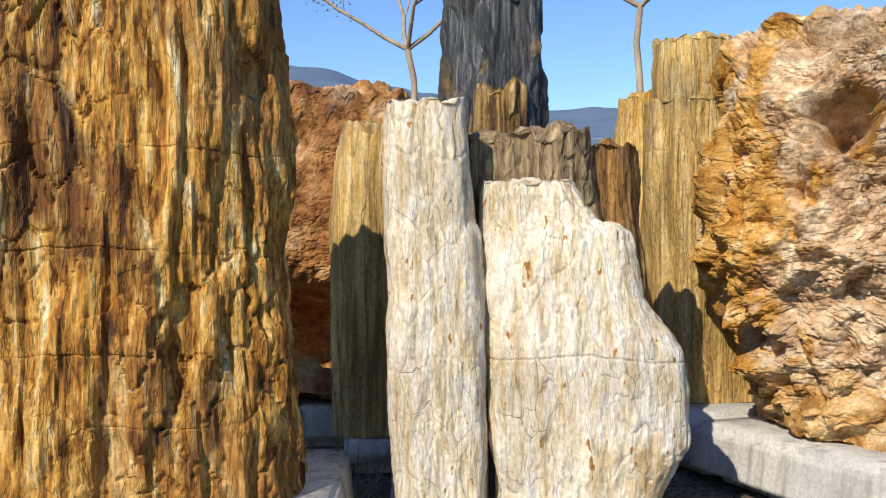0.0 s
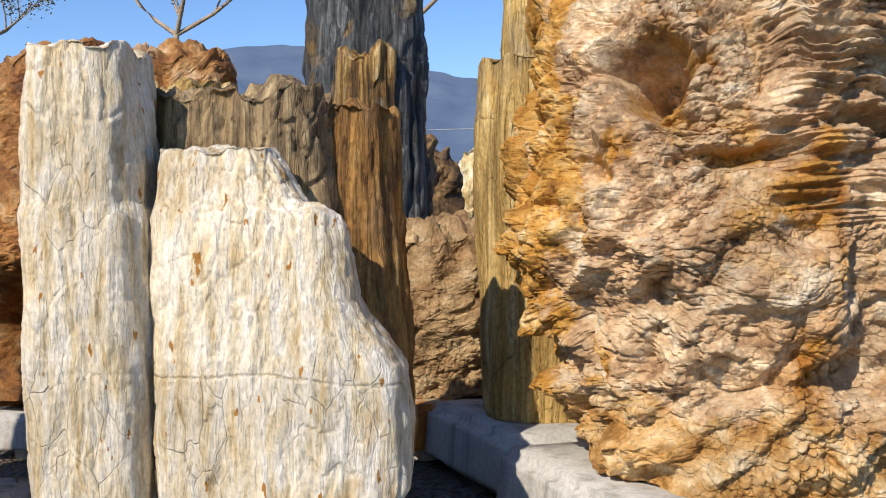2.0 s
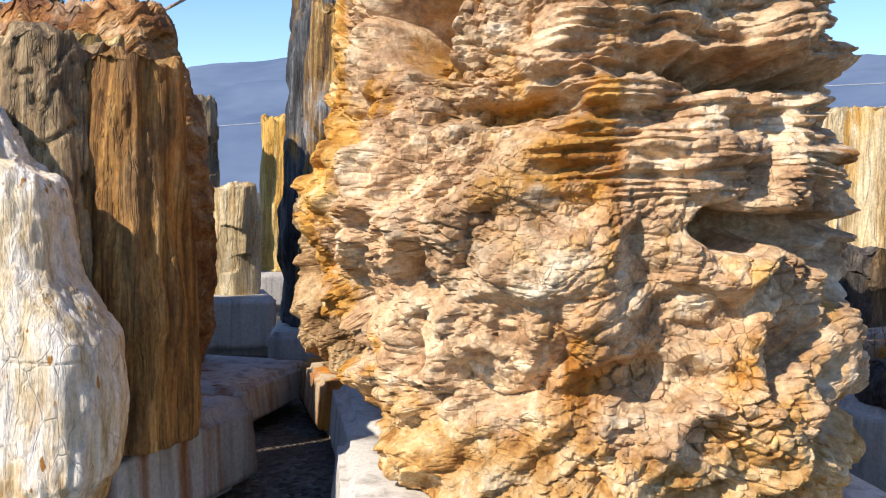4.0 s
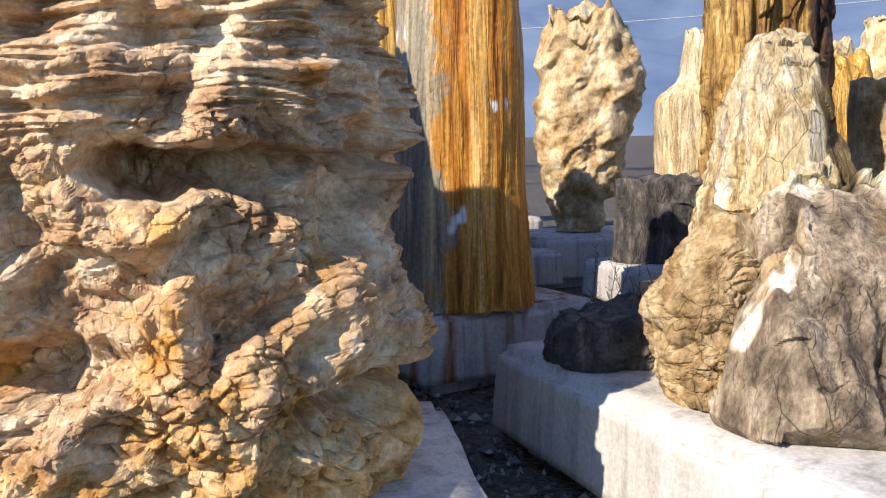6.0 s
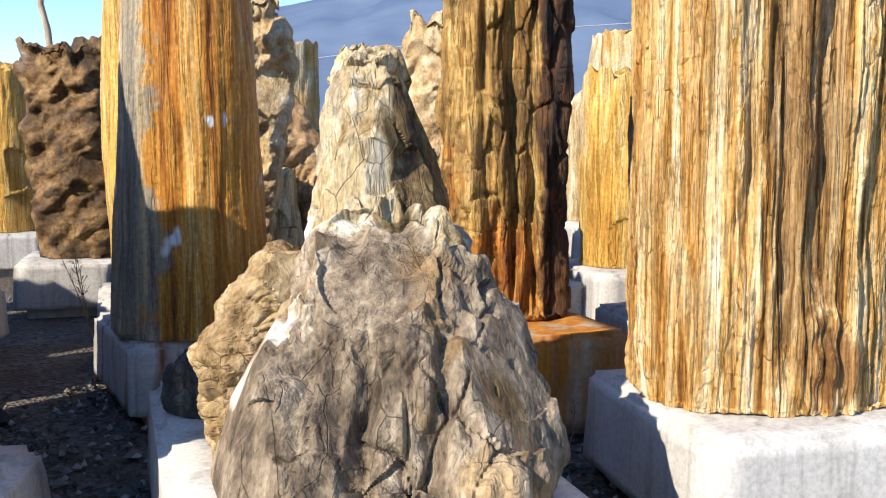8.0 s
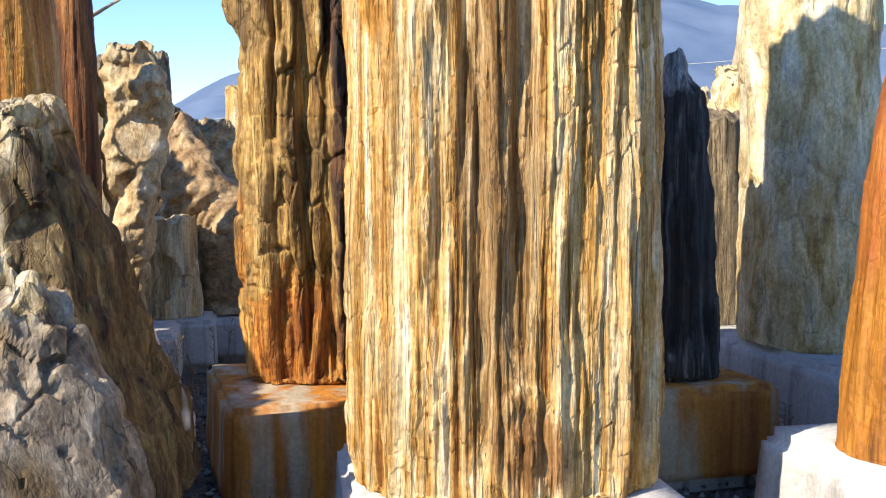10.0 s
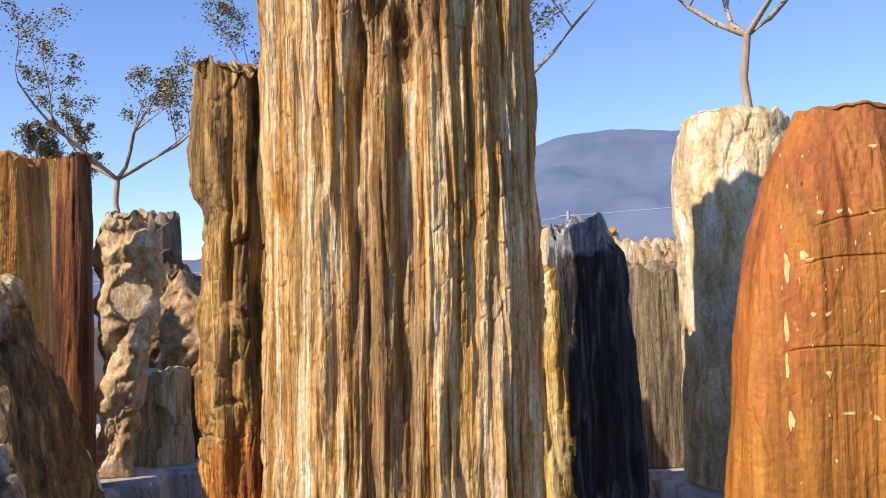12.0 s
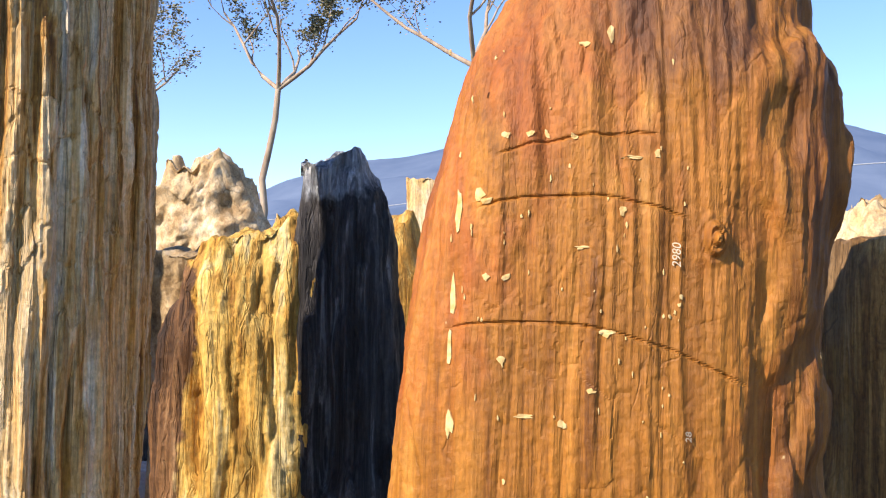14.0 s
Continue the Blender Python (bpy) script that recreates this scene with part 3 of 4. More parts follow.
# ---- plinths ----
def plinth(x, y, w, d, top, rz, mat, label, seed=0, bevel=0.03, footing=True):
    base = new("concrete_plinth")
    base.matrix_world = pose(x, y, 0, 0, 0, rz)
    bm = bmesh.new()
    bmesh.ops.create_cube(bm, size=1)
    for v in bm.verts:
        k = 1.0 if v.co.z > 0 else 1.03
        v.co = Vector((v.co.x * w * k, v.co.y * d * k, top if v.co.z > 0 else 0.07))
    bmesh.ops.bevel(bm, geom=[e for e in bm.edges if max(v.co.z for v in e.verts) > 0.1], offset=bevel, segments=3, affect="EDGES")
    bmesh.ops.subdivide_edges(bm, edges=[e for e in bm.edges if e.calc_length() > 0.15], cuts=9, use_grid_fill=True)
    for v in bm.verts:
        p = v.co * 5 + Vector((seed * 3.1, 0, 0))
        v.co += 0.008 * noise.noise_vector(p) + 0.004 * noise.noise_vector(p * 4)
    for f in bm.faces:
        f.smooth = True
    bmesh.ops.recalc_face_normals(bm, faces=bm.faces)
    part("block", bm, mat, base)
    if footing:
        bm = bmesh.new()
        bmesh.ops.create_cube(bm, size=1)
        for v in bm.verts:
            v.co = Vector((v.co.x * w * 0.86, v.co.y * d * 0.86, 0.085 if v.co.z > 0 else -0.06))
        bmesh.ops.bevel(bm, geom=bm.edges[:], offset=0.015, segments=2, affect="EDGES")
        part("footing", bm, m_plinth, base)
    return tagged(base, label, "plinth", "concrete plinths of the stone yard")


def thing(name, x, y, rz, label, category, group=""):
    ob = new(name)
    ob.matrix_world = pose(x, y, 0, 0, 0, rz)
    return tagged(ob, label, category, group)


def log(name, x, y, rz, label, rows, thick, relief, mat, **kw):
    me = loft(name, rows, thick, relief, mat, **kw)
    ob = new(name, me)
    ob.matrix_world = pose(x, y, 0, 0, 0, rz)
    return tagged(ob, label, "petrified log" if "log" in name else "rock", "petrified wood on display" if "log" in name else "rocks on display")


GREY = "grey concrete plinth under a petrified stone"
# brown trunk
plinth(-1.9, 4.75, 2.75, 1.5, 0.36, 2, m_plinth, GREY, 1)
# left side widened beyond view so its shadow covers the reddish rock's plinth
log("petrified_log", -1.42, 4.6, 0, "tall golden-brown petrified trunk with furrowed bark", [(0.36, -1.75, 0.74), (0.81, -1.74, 0.71), (1.35, -1.72, 0.70), (1.89, -1.7, 0.68), (2.43, -1.65, 0.67), (2.85, -1.6, 0.63)],
    0.62, log_relief(11, 0.012, 0.05, 9, 0.14, (0.75, 1.05, 1.5, 1.95), 0.035, ((0.58, 2.3, 0.07, -0.06),), 0.014, fissure=0.022, gullies=((0.02, 0.5, 1.9, 0.015, 0.035), (0.3, 1.2, 2.6, 0.02, 0.035), (-0.35, 0.4, 1.5, 0.015, 0.03)), blocks=0.03, wobble=0.6), m_brown, facets=True, nz=420, na=520, power=2.3, jag=0.1, chips=160, chip=(0.006, 0.02, 0.2))
# reddish rock
plinth(-0.62, 7.95, 2.35, 1.15, 0.3, 0, m_plinth_streak, "concrete plinth streaked with rust", 2)
log("reddish_rock", -0.75, 7.9, 0, "reddish-brown petrified rock with a dark hollow", [(0.3, -1.5, 0.7), (0.9, -1.5, 0.78), (1.27, -1.5, 0.8), (1.73, -1.5, 0.78), (2.22, -1.36, 0.66), (2.55, -1.21, 0.5), (2.72, -1.1, 0.4)],
    0.62, rock_relief(21, 0.1, 0.05, 0.014, 1.4, ((-0.45, 2.35, 0.16, 0.16, 0.25), (-0.5, 0.68, 0.85, 0.5, 1.0))), m_red, facets=True, nz=200, na=300, chips=60, dome=0.1, jag=0.1)
# yellow log beside the white stone
plinth(-0.22, 6.95, 0.98, 0.9, 0.2, 5, m_plinth, GREY, 3)
log("petrified_log", -0.34, 6.9, 0, "upright yellow-brown petrified log in half shade", [(0.2, -0.44, 0.32), (0.9, -0.45, 0.32), (1.66, -0.47, 0.32), (2.1, -0.43, 0.32), (2.36, -0.36, 0.32)],
    0.3, log_relief(31, 0.012, 0.04, 10, fibre=0.006), m_yellow, nz=140, na=180, jag=0.12)
# large white stone of several fused trunks
plinth(0.4, 5.95, 1.3, 1.25, 0.465, -4, m_plinth_streak, "concrete plinth streaked with rust", 4, 0.06)
ws = thing("white_petrified_stone", 0, 0, 0, "large white petrified stone of several fused trunks", "rock", "rocks on display")
wr = log_relief(41, 0.007, 0.025, 12, 0.18, (0.95,), 0.012, fibre=0.003, fissure=0.006, blocks=0.009)
ob = part("column", loft("column", [(-0.01, -0.24, 0.2), (0.6, -0.27, 0.22), (1.2, -0.29, 0.21), (1.58, -0.3, 0.2), (1.62, -0.3, 0.15), (1.9, -0.3, 0.13), (2.24, -0.29, 0.11)], 0.33,
                             log_relief(42, 0.009, 0.025, 11, 0.16, (0.98, 1.6, 1.86), 0.016, fibre=0.003, fissure=0.006, blocks=0.008), m_white, 300, 280, 3.4, 0.012, jag=0.04), None, ws)
ob.location = (0.0, 5.02, 0)
ob = part("front_slab", loft("front_slab", [(-0.01, -0.1, 0.6), (0.31, -0.13, 0.72), (0.5, -0.16, 0.84), (0.76, -0.18, 0.86), (0.98, -0.2, 0.82), (1.24, -0.21, 0.63), (1.5, -0.21, 0.58), (1.58, -0.21, 0.55), (1.62, -0.21, 0.42), (1.75, -0.2, 0.32), (1.84, -0.19, 0.26)], 0.26,
                                 wr, m_white, 320, 380, 3.2, 0.012, jag=0.03, lean=0.05, chips=30, chip=(0.005, 0.015, 0.12)), None, ws)
ob.location = (0.4, 4.93, 0)
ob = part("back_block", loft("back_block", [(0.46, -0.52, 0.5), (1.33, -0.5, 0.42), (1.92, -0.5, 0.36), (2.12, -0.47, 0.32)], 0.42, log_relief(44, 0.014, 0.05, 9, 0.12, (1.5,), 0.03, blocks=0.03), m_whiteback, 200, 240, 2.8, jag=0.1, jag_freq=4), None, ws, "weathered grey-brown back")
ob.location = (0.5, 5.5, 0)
ob = part("side_block", loft("side_block", [(0.46, -0.2, 0.4), (1.2, -0.15, 0.37), (1.62, -0.08, 0.34), (2.05, -0.04, 0.31)], 0.28, log_relief(45, 0.015, 0.04, 10, 0.08, (), 0.025, fibre=0.01), m_brownside, 200, 220, 2.8, jag=0.08), None, ws, "brown furrowed side")
ob.location = (0.8, 5.58, 0)
# dark tall log
plinth(0.55, 9.5, 1.3, 1.1, 0.45, 20, m_plinth, GREY, 5)
dl = thing("petrified_log", 0, 0, 0, "tall charcoal-grey petrified log with a striped lower shard", "petrified log", "petrified wood on display")
ob = part("trunk", loft("trunk", [(0.45, -0.62, 0.52), (2.62, -0.58, 0.46), (3.4, -0.56, 0.42), (3.95, -0.53, 0.38)], 0.4, log_relief(51, 0.015, 0.05, 8, 0.1, (3.0,), 0.06, fibre=0.012), m_dark, 260, 260, 2.8, jag=0.12), None, dl)
ob.location = (0.58, 9.5, 0)
ob = part("shard", loft("shard", [(0.45, -0.36, 0.24), (1.71, -0.35, 0.22), (2.44, -0.32, 0.22), (3.0, -0.27, 0.21)], 0.25, log_relief(52, 0.012, 0.02, 10, 0.05, (), 0.03, fibre=0.015), m_striped, 200, 160, 2.8, jag=0.14), None, dl, "brown and white striped shard")
ob.location = (0.58, 9.18, 0)
# tan rock
plinth(1.35, 8.2, 1.2, 1.0, 0.36, 30, m_plinth_rust, "rust-stained concrete plinth under a tan rock", 6)
log("tan_rock", 1.2, 8.1, 3.4, "pitted tan rock on a low plinth", [(0.36, -0.32, 0.5), (0.56, -0.5, 0.55), (0.89, -0.57, 0.55), (1.33, -0.58, 0.5), (1.5, -0.5, 0.4)],
    0.4, rock_relief(61, 0.09, 0.06, 0.016, 2.0, ((-0.4, 1.1, 0.2, 0.25, 0.2),)), m_tan, facets=True, nz=140, na=200, chips=40, dome=0.12, jag=0.1)
# yellow two-step log
plinth(2.1, 7.2, 1.5, 1.3, 0.4, 25, m_plinth, GREY, 7, 0.06)
yl = thing("petrified_log", 0, 0, 0, "yellow petrified log in two broken steps", "petrified log", "petrified wood on display")
ob = part("trunk", loft("trunk", [(0.4, -0.19, 0.55), (1.24, -0.24, 0.5), (2.07, -0.26, 0.47), (2.56, -0.23, 0.44)], 0.36, log_relief(71, 0.014, 0.03, 8, 0.12, (1.0, 2.2), 0.02), m_yellow, 220, 220, 3.0, jag=0.04), None, yl)
ob.location = (1.75, 7.1, 0)
# right side, hidden by the great rock, shaped to shade the orange column
ob = part("upper_trunk", loft("upper_trunk", [(0.4, -0.22, 0.9), (1.4, -0.23, 0.84), (2.2, -0.24, 0.74), (2.8, -0.21, 0.66), (3.08, -0.19, 0.56)], 0.36, log_relief(72, 0.014, 0.03, 8, 0.12, (2.75,), 0.02), m_yellow, 220, 200, 3.0, jag=0.06), None, yl)
ob.location = (1.87, 7.45, 0)
# great holey rock
plinth(2.98, 6.02, 2.3, 1.6, 0.36, 22, m_plinth_white, "pale concrete plinth under the great rock", 8, 0.05)
log("holey_rock", 2.72, 6.06, 0, "great gnarled tan and golden rock full of hollows", [(0.355, -0.62, 1.1), (0.5, -0.8, 1.18), (0.78, -0.86, 1.24), (0.94, -0.86, 1.2), (1.12, -1.0, 1.11), (1.4, -1.12, 1.06), (1.65, -1.1, 1.1), (1.92, -1.04, 1.1), (2.24, -0.96, 1.05), (2.6, -0.86, 1.04), (2.82, -0.7, 0.95)],
    0.92, rock_relief(81, 0.11, 0.105, 0.024, 1.8, ((-0.5, 2.21, 0.15, 0.13, 0.46), (-0.1, 1.86, 0.4, 0.05, 0.14), (-0.75, 1.78, 0.12, 0.08, 0.14), (0.72, 2.03, 0.44, 0.055, 0.42), (0.8, 1.46, 0.2, 0.06, 0.4), (-0.6, 1.4, 0.1, 0.07, 0.1), (-0.44, 1.2, 0.11, 0.09, 0.13), (0.4, 0.92, 0.22, 0.1, 0.16), (-0.15, 0.88, 0.17, 0.09, 0.14), (-1.15, 1.1, 0.12, 0.09, 0.22), (-0.95, 0.9, 0.2, 0.1, 0.14), (0.95, 0.98, 0.12, 0.2, 0.08), (1.12, 1.47, 0.12, 0.04, 0.12), (1.22, 0.72, 0.12, 0.05, 0.12)), 0.03), m_holey, facets=True, nz=480, na=800, face=-60, power=2.3, dome=0.08, chips=70, chip=(0.01, 0.035, 0.25), jag=0.12, jag_freq=2.5)
# orange column and the golden log behind it
plinth(3.35, 9.35, 1.3, 1.25, 0.47, 45, m_plinth_streak, "concrete plinth streaked with rust", 9, 0.035)
log("petrified_log", 3.5, 9.02, 14, "tall orange and grey petrified column with pale patches", [(0.47, -0.55, 0.37), (0.87, -0.53, 0.34), (1.4, -0.51, 0.32), (1.91, -0.48, 0.31), (2.42, -0.45, 0.28), (2.78, -0.42, 0.25)],
    0.38, log_relief(91, 0.01, 0.04, 6, 0.05, (), 0.012, fibre=0.006), m_orange, nz=300, na=320, power=2.3, jag=0.12)
plinth(2.4, 10.4, 1.1, 1.0, 0.47, 35, m_plinth, GREY, 10)
log("petrified_log", 2.6, 10.6, 14, "golden petrified log behind the orange column", [(0.47, -0.72, 0.1), (1.6, -0.77, 0.1), (2.69, -0.7, 0.1), (3.1, -0.66, 0.08)], 0.36, log_relief(92, 0.012, 0.04, 7, 0.08, (), 0.012), m_gold, nz=180, na=200, jag=0.1)
plinth(3.0, 10.25, 0.6, 0.6, 0.47, 35, m_plinth, GREY, 11)
log("petrified_log", 2.99, 10.2, 20, "slender dark-brown petrified post", [(0.47, -0.17, 0.17), (1.8, -0.16, 0.15), (3.05, -0.12, 0.13)], 0.16, log_relief(93, 0.014, 0.03, 10, 0.06), m_rustside, nz=160, na=120, jag=0.1)
# grey pyramid rock and dark slab on one plinth
plinth(5.18, 7.05, 1.3, 2.7, 0.49, 35, m_plinth_white, "long pale concrete plinth under a grey rock", 12, 0.05)
gr = thing("grey_rock", 0, 0, 0, "grey pyramid-shaped petrified rock with a pale leaning pinnacle", "rock", "rocks on display")
ob = part("base_slab", loft("base_slab", [(0.485, -0.46, 0.42), (0.54, -0.54, 0.52), (0.62, -0.54, 0.56), (0.8, -0.47, 0.51), (1.0, -0.37, 0.42), (1.15, -0.29, 0.32), (1.28, -0.21, 0.2), (1.38, -0.1, 0.08)], 0.46,
                                log_relief(121, 0.022, 0.1, 6, 0.4, (), 0.06, fibre=0.012, fissure=0.03, blocks=0.05, gullies=((0.02, 0.5, 1.3, 0.03, 0.05), (0.25, 0.5, 1.1, 0.03, 0.06))), m_greyrock, 300, 400, 2.5, 0.012, lean=0.25, chips=260, chip=(0.015, 0.05, 0.28), jag=0.08, facets=True), None, gr, "dark grey fractured base")
ob.matrix_world = pose(5.41, 6.72, 0, 0, 0, 10)
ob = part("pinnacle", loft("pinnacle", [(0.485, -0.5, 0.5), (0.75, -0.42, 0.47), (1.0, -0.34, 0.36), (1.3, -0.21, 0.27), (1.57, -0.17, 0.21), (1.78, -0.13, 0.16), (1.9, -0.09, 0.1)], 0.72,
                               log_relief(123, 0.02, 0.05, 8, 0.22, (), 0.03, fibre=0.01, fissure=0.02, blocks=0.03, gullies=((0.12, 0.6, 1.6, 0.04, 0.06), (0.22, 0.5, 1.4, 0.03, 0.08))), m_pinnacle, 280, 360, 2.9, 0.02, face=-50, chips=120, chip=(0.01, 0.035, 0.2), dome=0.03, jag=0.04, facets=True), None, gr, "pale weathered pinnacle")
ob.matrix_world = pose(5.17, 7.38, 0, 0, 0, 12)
ob = part("ochre_shoulder", loft("ochre_shoulder", [(0.485, -0.16, 0.25), (0.65, -0.22, 0.25), (0.86, -0.24, 0.25), (1.08, -0.12, 0.25), (1.24, 0.02, 0.2)], 0.26,
                                     rock_relief(124, 0.04, 0.04, 0.014, 2.6), m_ochre, 130, 170, 2.4, 0.03, chips=60, chip=(0.01, 0.03, 0.2), facets=True), None, gr, "ochre-brown shoulder")
ob.matrix_world = pose(4.9, 6.95, 0, 0, 0, 14)
log("dark_flat_rock", 4.5, 7.55, 25, "flat dark grey petrified slab lying on the plinth", [(0.49, -0.3, 0.3), (0.56, -0.34, 0.32), (0.68, -0.3, 0.3), (0.72, -0.25, 0.26)], 0.28, rock_relief(122, 0.03, 0.03, 0.012, 3.0), m_darkflat, nz=70, na=200, power=3.2, jag=0.05)
# dark orange column
plinth(5.25, 9.3, 0.95, 1.25, 0.57, 38, m_plinth_rust, "concrete plinth stained orange with rust", 13, 0.03)
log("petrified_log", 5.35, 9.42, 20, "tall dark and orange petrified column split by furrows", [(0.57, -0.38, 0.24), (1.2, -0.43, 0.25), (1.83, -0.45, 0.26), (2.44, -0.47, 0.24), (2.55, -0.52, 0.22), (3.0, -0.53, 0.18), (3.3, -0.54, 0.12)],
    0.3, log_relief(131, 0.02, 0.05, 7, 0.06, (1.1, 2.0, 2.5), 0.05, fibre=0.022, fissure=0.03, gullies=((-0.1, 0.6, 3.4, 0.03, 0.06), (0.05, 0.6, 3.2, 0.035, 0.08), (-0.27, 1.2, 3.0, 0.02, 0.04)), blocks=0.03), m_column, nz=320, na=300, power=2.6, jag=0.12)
# tall cream log
plinth(6.7, 8.22, 1.25, 1.2, 0.5, 29, m_plinth_white, "pale concrete plinth with chipped edges under a tall log", 14, 0.03)
log("petrified_log", 6.6, 8.25, 20.5, "very tall cream petrified log with deep vertical furrows", [(0.5, -0.5, 0.66), (0.75, -0.52, 0.67), (1.32, -0.51, 0.69), (1.77, -0.51, 0.69), (2.28, -0.52, 0.67), (2.92, -0.52, 0.65), (3.87, -0.57, 0.62), (4.5, -0.54, 0.58)],
    0.45, log_relief(141, 0.01, 0.045, 15, 0.035, (), 0.012, ((0.13, 3.36, 0.15, 0.09), (0.12, 0.72, 0.13, 0.05), (0.12, 2.98, 0.1, -0.06)), 0.013, fissure=0.02, wobble=0.45, blocks=0.009, gullies=((-0.03, 0.6, 3.1, 0.05, 0.07), (0.13, 0.9, 3.0, 0.06, 0.06), (-0.2, 1.0, 2.7, 0.02, 0.04), (0.4, 1.4, 3.8, 0.015, 0.03), (-0.37, 0.6, 2.2, 0.015, 0.025))), m_cream, nz=560, na=660, facets=True, power=2.3, soft=0.02, jag=0.1)
# ivory log
plinth(8.2, 11.3, 1.35, 1.7, 0.6, 32, m_plinth, GREY, 15, 0.05)
log("petrified_log", 7.92, 11.5, 12, "ivory petrified log with a rounded top", [(0.6, -0.5, 0.38), (1.48, -0.51, 0.33), (2.14, -0.5, 0.3), (2.52, -0.51, 0.28), (2.9, -0.5, 0.28), (3.08, -0.46, 0.26)], 0.62, log_relief(151, 0.012, 0.05, 5, 0.3, (1.25, 1.6), 0.025, blocks=0.02), m_ivory, nz=240, na=240, dome=0.06, jag=0.06)
# rust slab
plinth(8.7, 9.25, 1.95, 1.0, 0.55, 30, m_plinth_white, "pale concrete plinth under the rust-coloured slab", 16, 0.06)
slab = log("petrified_log", 8.75, 9.15, 22.5, "broad rust-orange petrified slab with pale flakes and chalk numbers", [(0.55, -0.86, 0.56), (1.03, -0.81, 0.58), (1.55, -0.77, 0.61), (1.9, -0.72, 0.63), (2.15, -0.66, 0.66), (2.35, -0.6, 0.66), (2.55, -0.51, 0.55), (2.66, -0.45, 0.52)],
    0.34, log_relief(161, 0.01, 0.035, 9, 0.04, (), 0.01, ((0.14, 1.86, 0.03, 0.04),), 0.003, 0.008, ((-0.5, 2.11, -0.02, 2.17, 0.03), (-0.55, 1.95, 0.07, 1.92, 0.05), (-0.65, 1.58, 0.25, 1.42, 0.09)), 0.18, 0.007, blocks=0.003), m_rust, facets=True, nz=420, na=560, power=2.5, soft=0.012, jag=0.04, slope=0.04)
# straw and black log
plinth(6.95, 10.2, 1.15, 1.0, 0.55, 35, m_plinth_rust, "rust-streaked concrete plinth under a black and yellow log", 17)
tl = thing("petrified_log", 0, 0, 0, "straw-yellow petrified log with a jet-black half", "petrified log", "petrified wood on display")
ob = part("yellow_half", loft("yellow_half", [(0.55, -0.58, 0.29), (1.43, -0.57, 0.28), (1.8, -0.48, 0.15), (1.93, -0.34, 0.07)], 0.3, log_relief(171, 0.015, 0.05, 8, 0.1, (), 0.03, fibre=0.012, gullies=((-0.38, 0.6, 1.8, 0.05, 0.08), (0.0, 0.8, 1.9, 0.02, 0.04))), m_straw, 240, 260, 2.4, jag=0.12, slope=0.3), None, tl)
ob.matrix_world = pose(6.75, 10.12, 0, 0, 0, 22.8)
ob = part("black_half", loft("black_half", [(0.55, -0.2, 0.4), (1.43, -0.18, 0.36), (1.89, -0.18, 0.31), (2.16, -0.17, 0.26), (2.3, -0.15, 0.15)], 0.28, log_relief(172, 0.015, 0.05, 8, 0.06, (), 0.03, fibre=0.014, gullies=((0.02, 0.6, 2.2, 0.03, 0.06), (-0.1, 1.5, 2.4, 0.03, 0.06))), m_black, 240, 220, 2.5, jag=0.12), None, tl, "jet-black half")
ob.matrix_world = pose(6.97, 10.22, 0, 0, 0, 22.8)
# grey log behind
plinth(7.1, 12.5, 1.2, 1.0, 0.55, 30, m_plinth, GREY, 18)
log("petrified_log", 6.95, 12.4, 22, "short grey-brown petrified log in the shade", [(0.55, -0.27, 0.5), (1.37, -0.28, 0.45), (2.14, -0.27, 0.4)], 0.34, log_relief(181, 0.016, 0.04, 9, 0.1), m_greylog, nz=140, na=160, jag=0.08)

# ---- farther stones ----
def far_log(x, y, rz, label, rows, thick, mat, seed, rock=False, top=None, pl=m_plinth, **kw):
    w = max(r[2] - r[1] for r in rows)
    c = (rows[0][1] + rows[0][2]) / 2
    cx, cy = x + c * math.cos(radians(rz)), y + c * math.sin(radians(rz))
    plinth(cx, cy, w + 0.25, thick * 2 + 0.3, rows[0][0], 32, pl, GREY, seed)
    rel = rock_relief(seed, 0.08, 0.06, 0.014, 1.9) if rock else log_relief(seed, 0.014, 0.04, 8, 0.1, (), 0.02)
    log("pale_rock" if rock else "petrified_log", x, y, rz, label, rows, thick, rel, mat, nz=120, na=150, chips=50 if rock else 25, chip=(0.01, 0.05, 0.3), **kw)


far_log(3.7, 13.5, 14, "pale two-lobed rock standing on end", [(0.5, -0.27, 0.2), (1.06, -0.39, 0.34), (1.54, -0.47, 0.56), (2.13, -0.46, 0.66), (2.6, -0.38, 0.56), (2.78, -0.33, 0.3)], 0.35, m_palerock, 201, True, jag=0.3, jag_freq=2.5)
far_log(3.0, 10.9, 22, "pale rock with a knobbed head", [(0.5, -0.34, 0.0), (1.43, -0.28, 0.09), (1.89, -0.3, 0.19), (2.4, -0.31, 0.26), (2.68, -0.28, 0.1)], 0.25, m_palerock, 202, True, jag=0.1)
far_log(2.6, 11.9, 22, "short tan petrified stump", [(0.45, -0.56, 0.2), (0.85, -0.5, 0.2), (1.3, -0.46, 0.18)], 0.3, m_palelog, 203, jag=0.06)
far_log(0.9, 13.9, 22, "dark brown rock behind the stumps", [(0.5, -0.4, 0.5), (1.15, -0.35, 0.45), (2.3, -0.28, 0.36), (2.55, -0.2, 0.17)], 0.35, m_darkrock, 204, True, jag=0.15)
far_log(2.8, 12.7, 20, "brown weathered rock with a sloping top", [(0.4, -0.5, 0.36), (1.0, -0.76, 0.32), (1.54, -0.8, 0.12), (1.96, -0.78, -0.35), (2.25, -0.7, -0.55)], 0.45, m_tan, 205, True, jag=0.1)
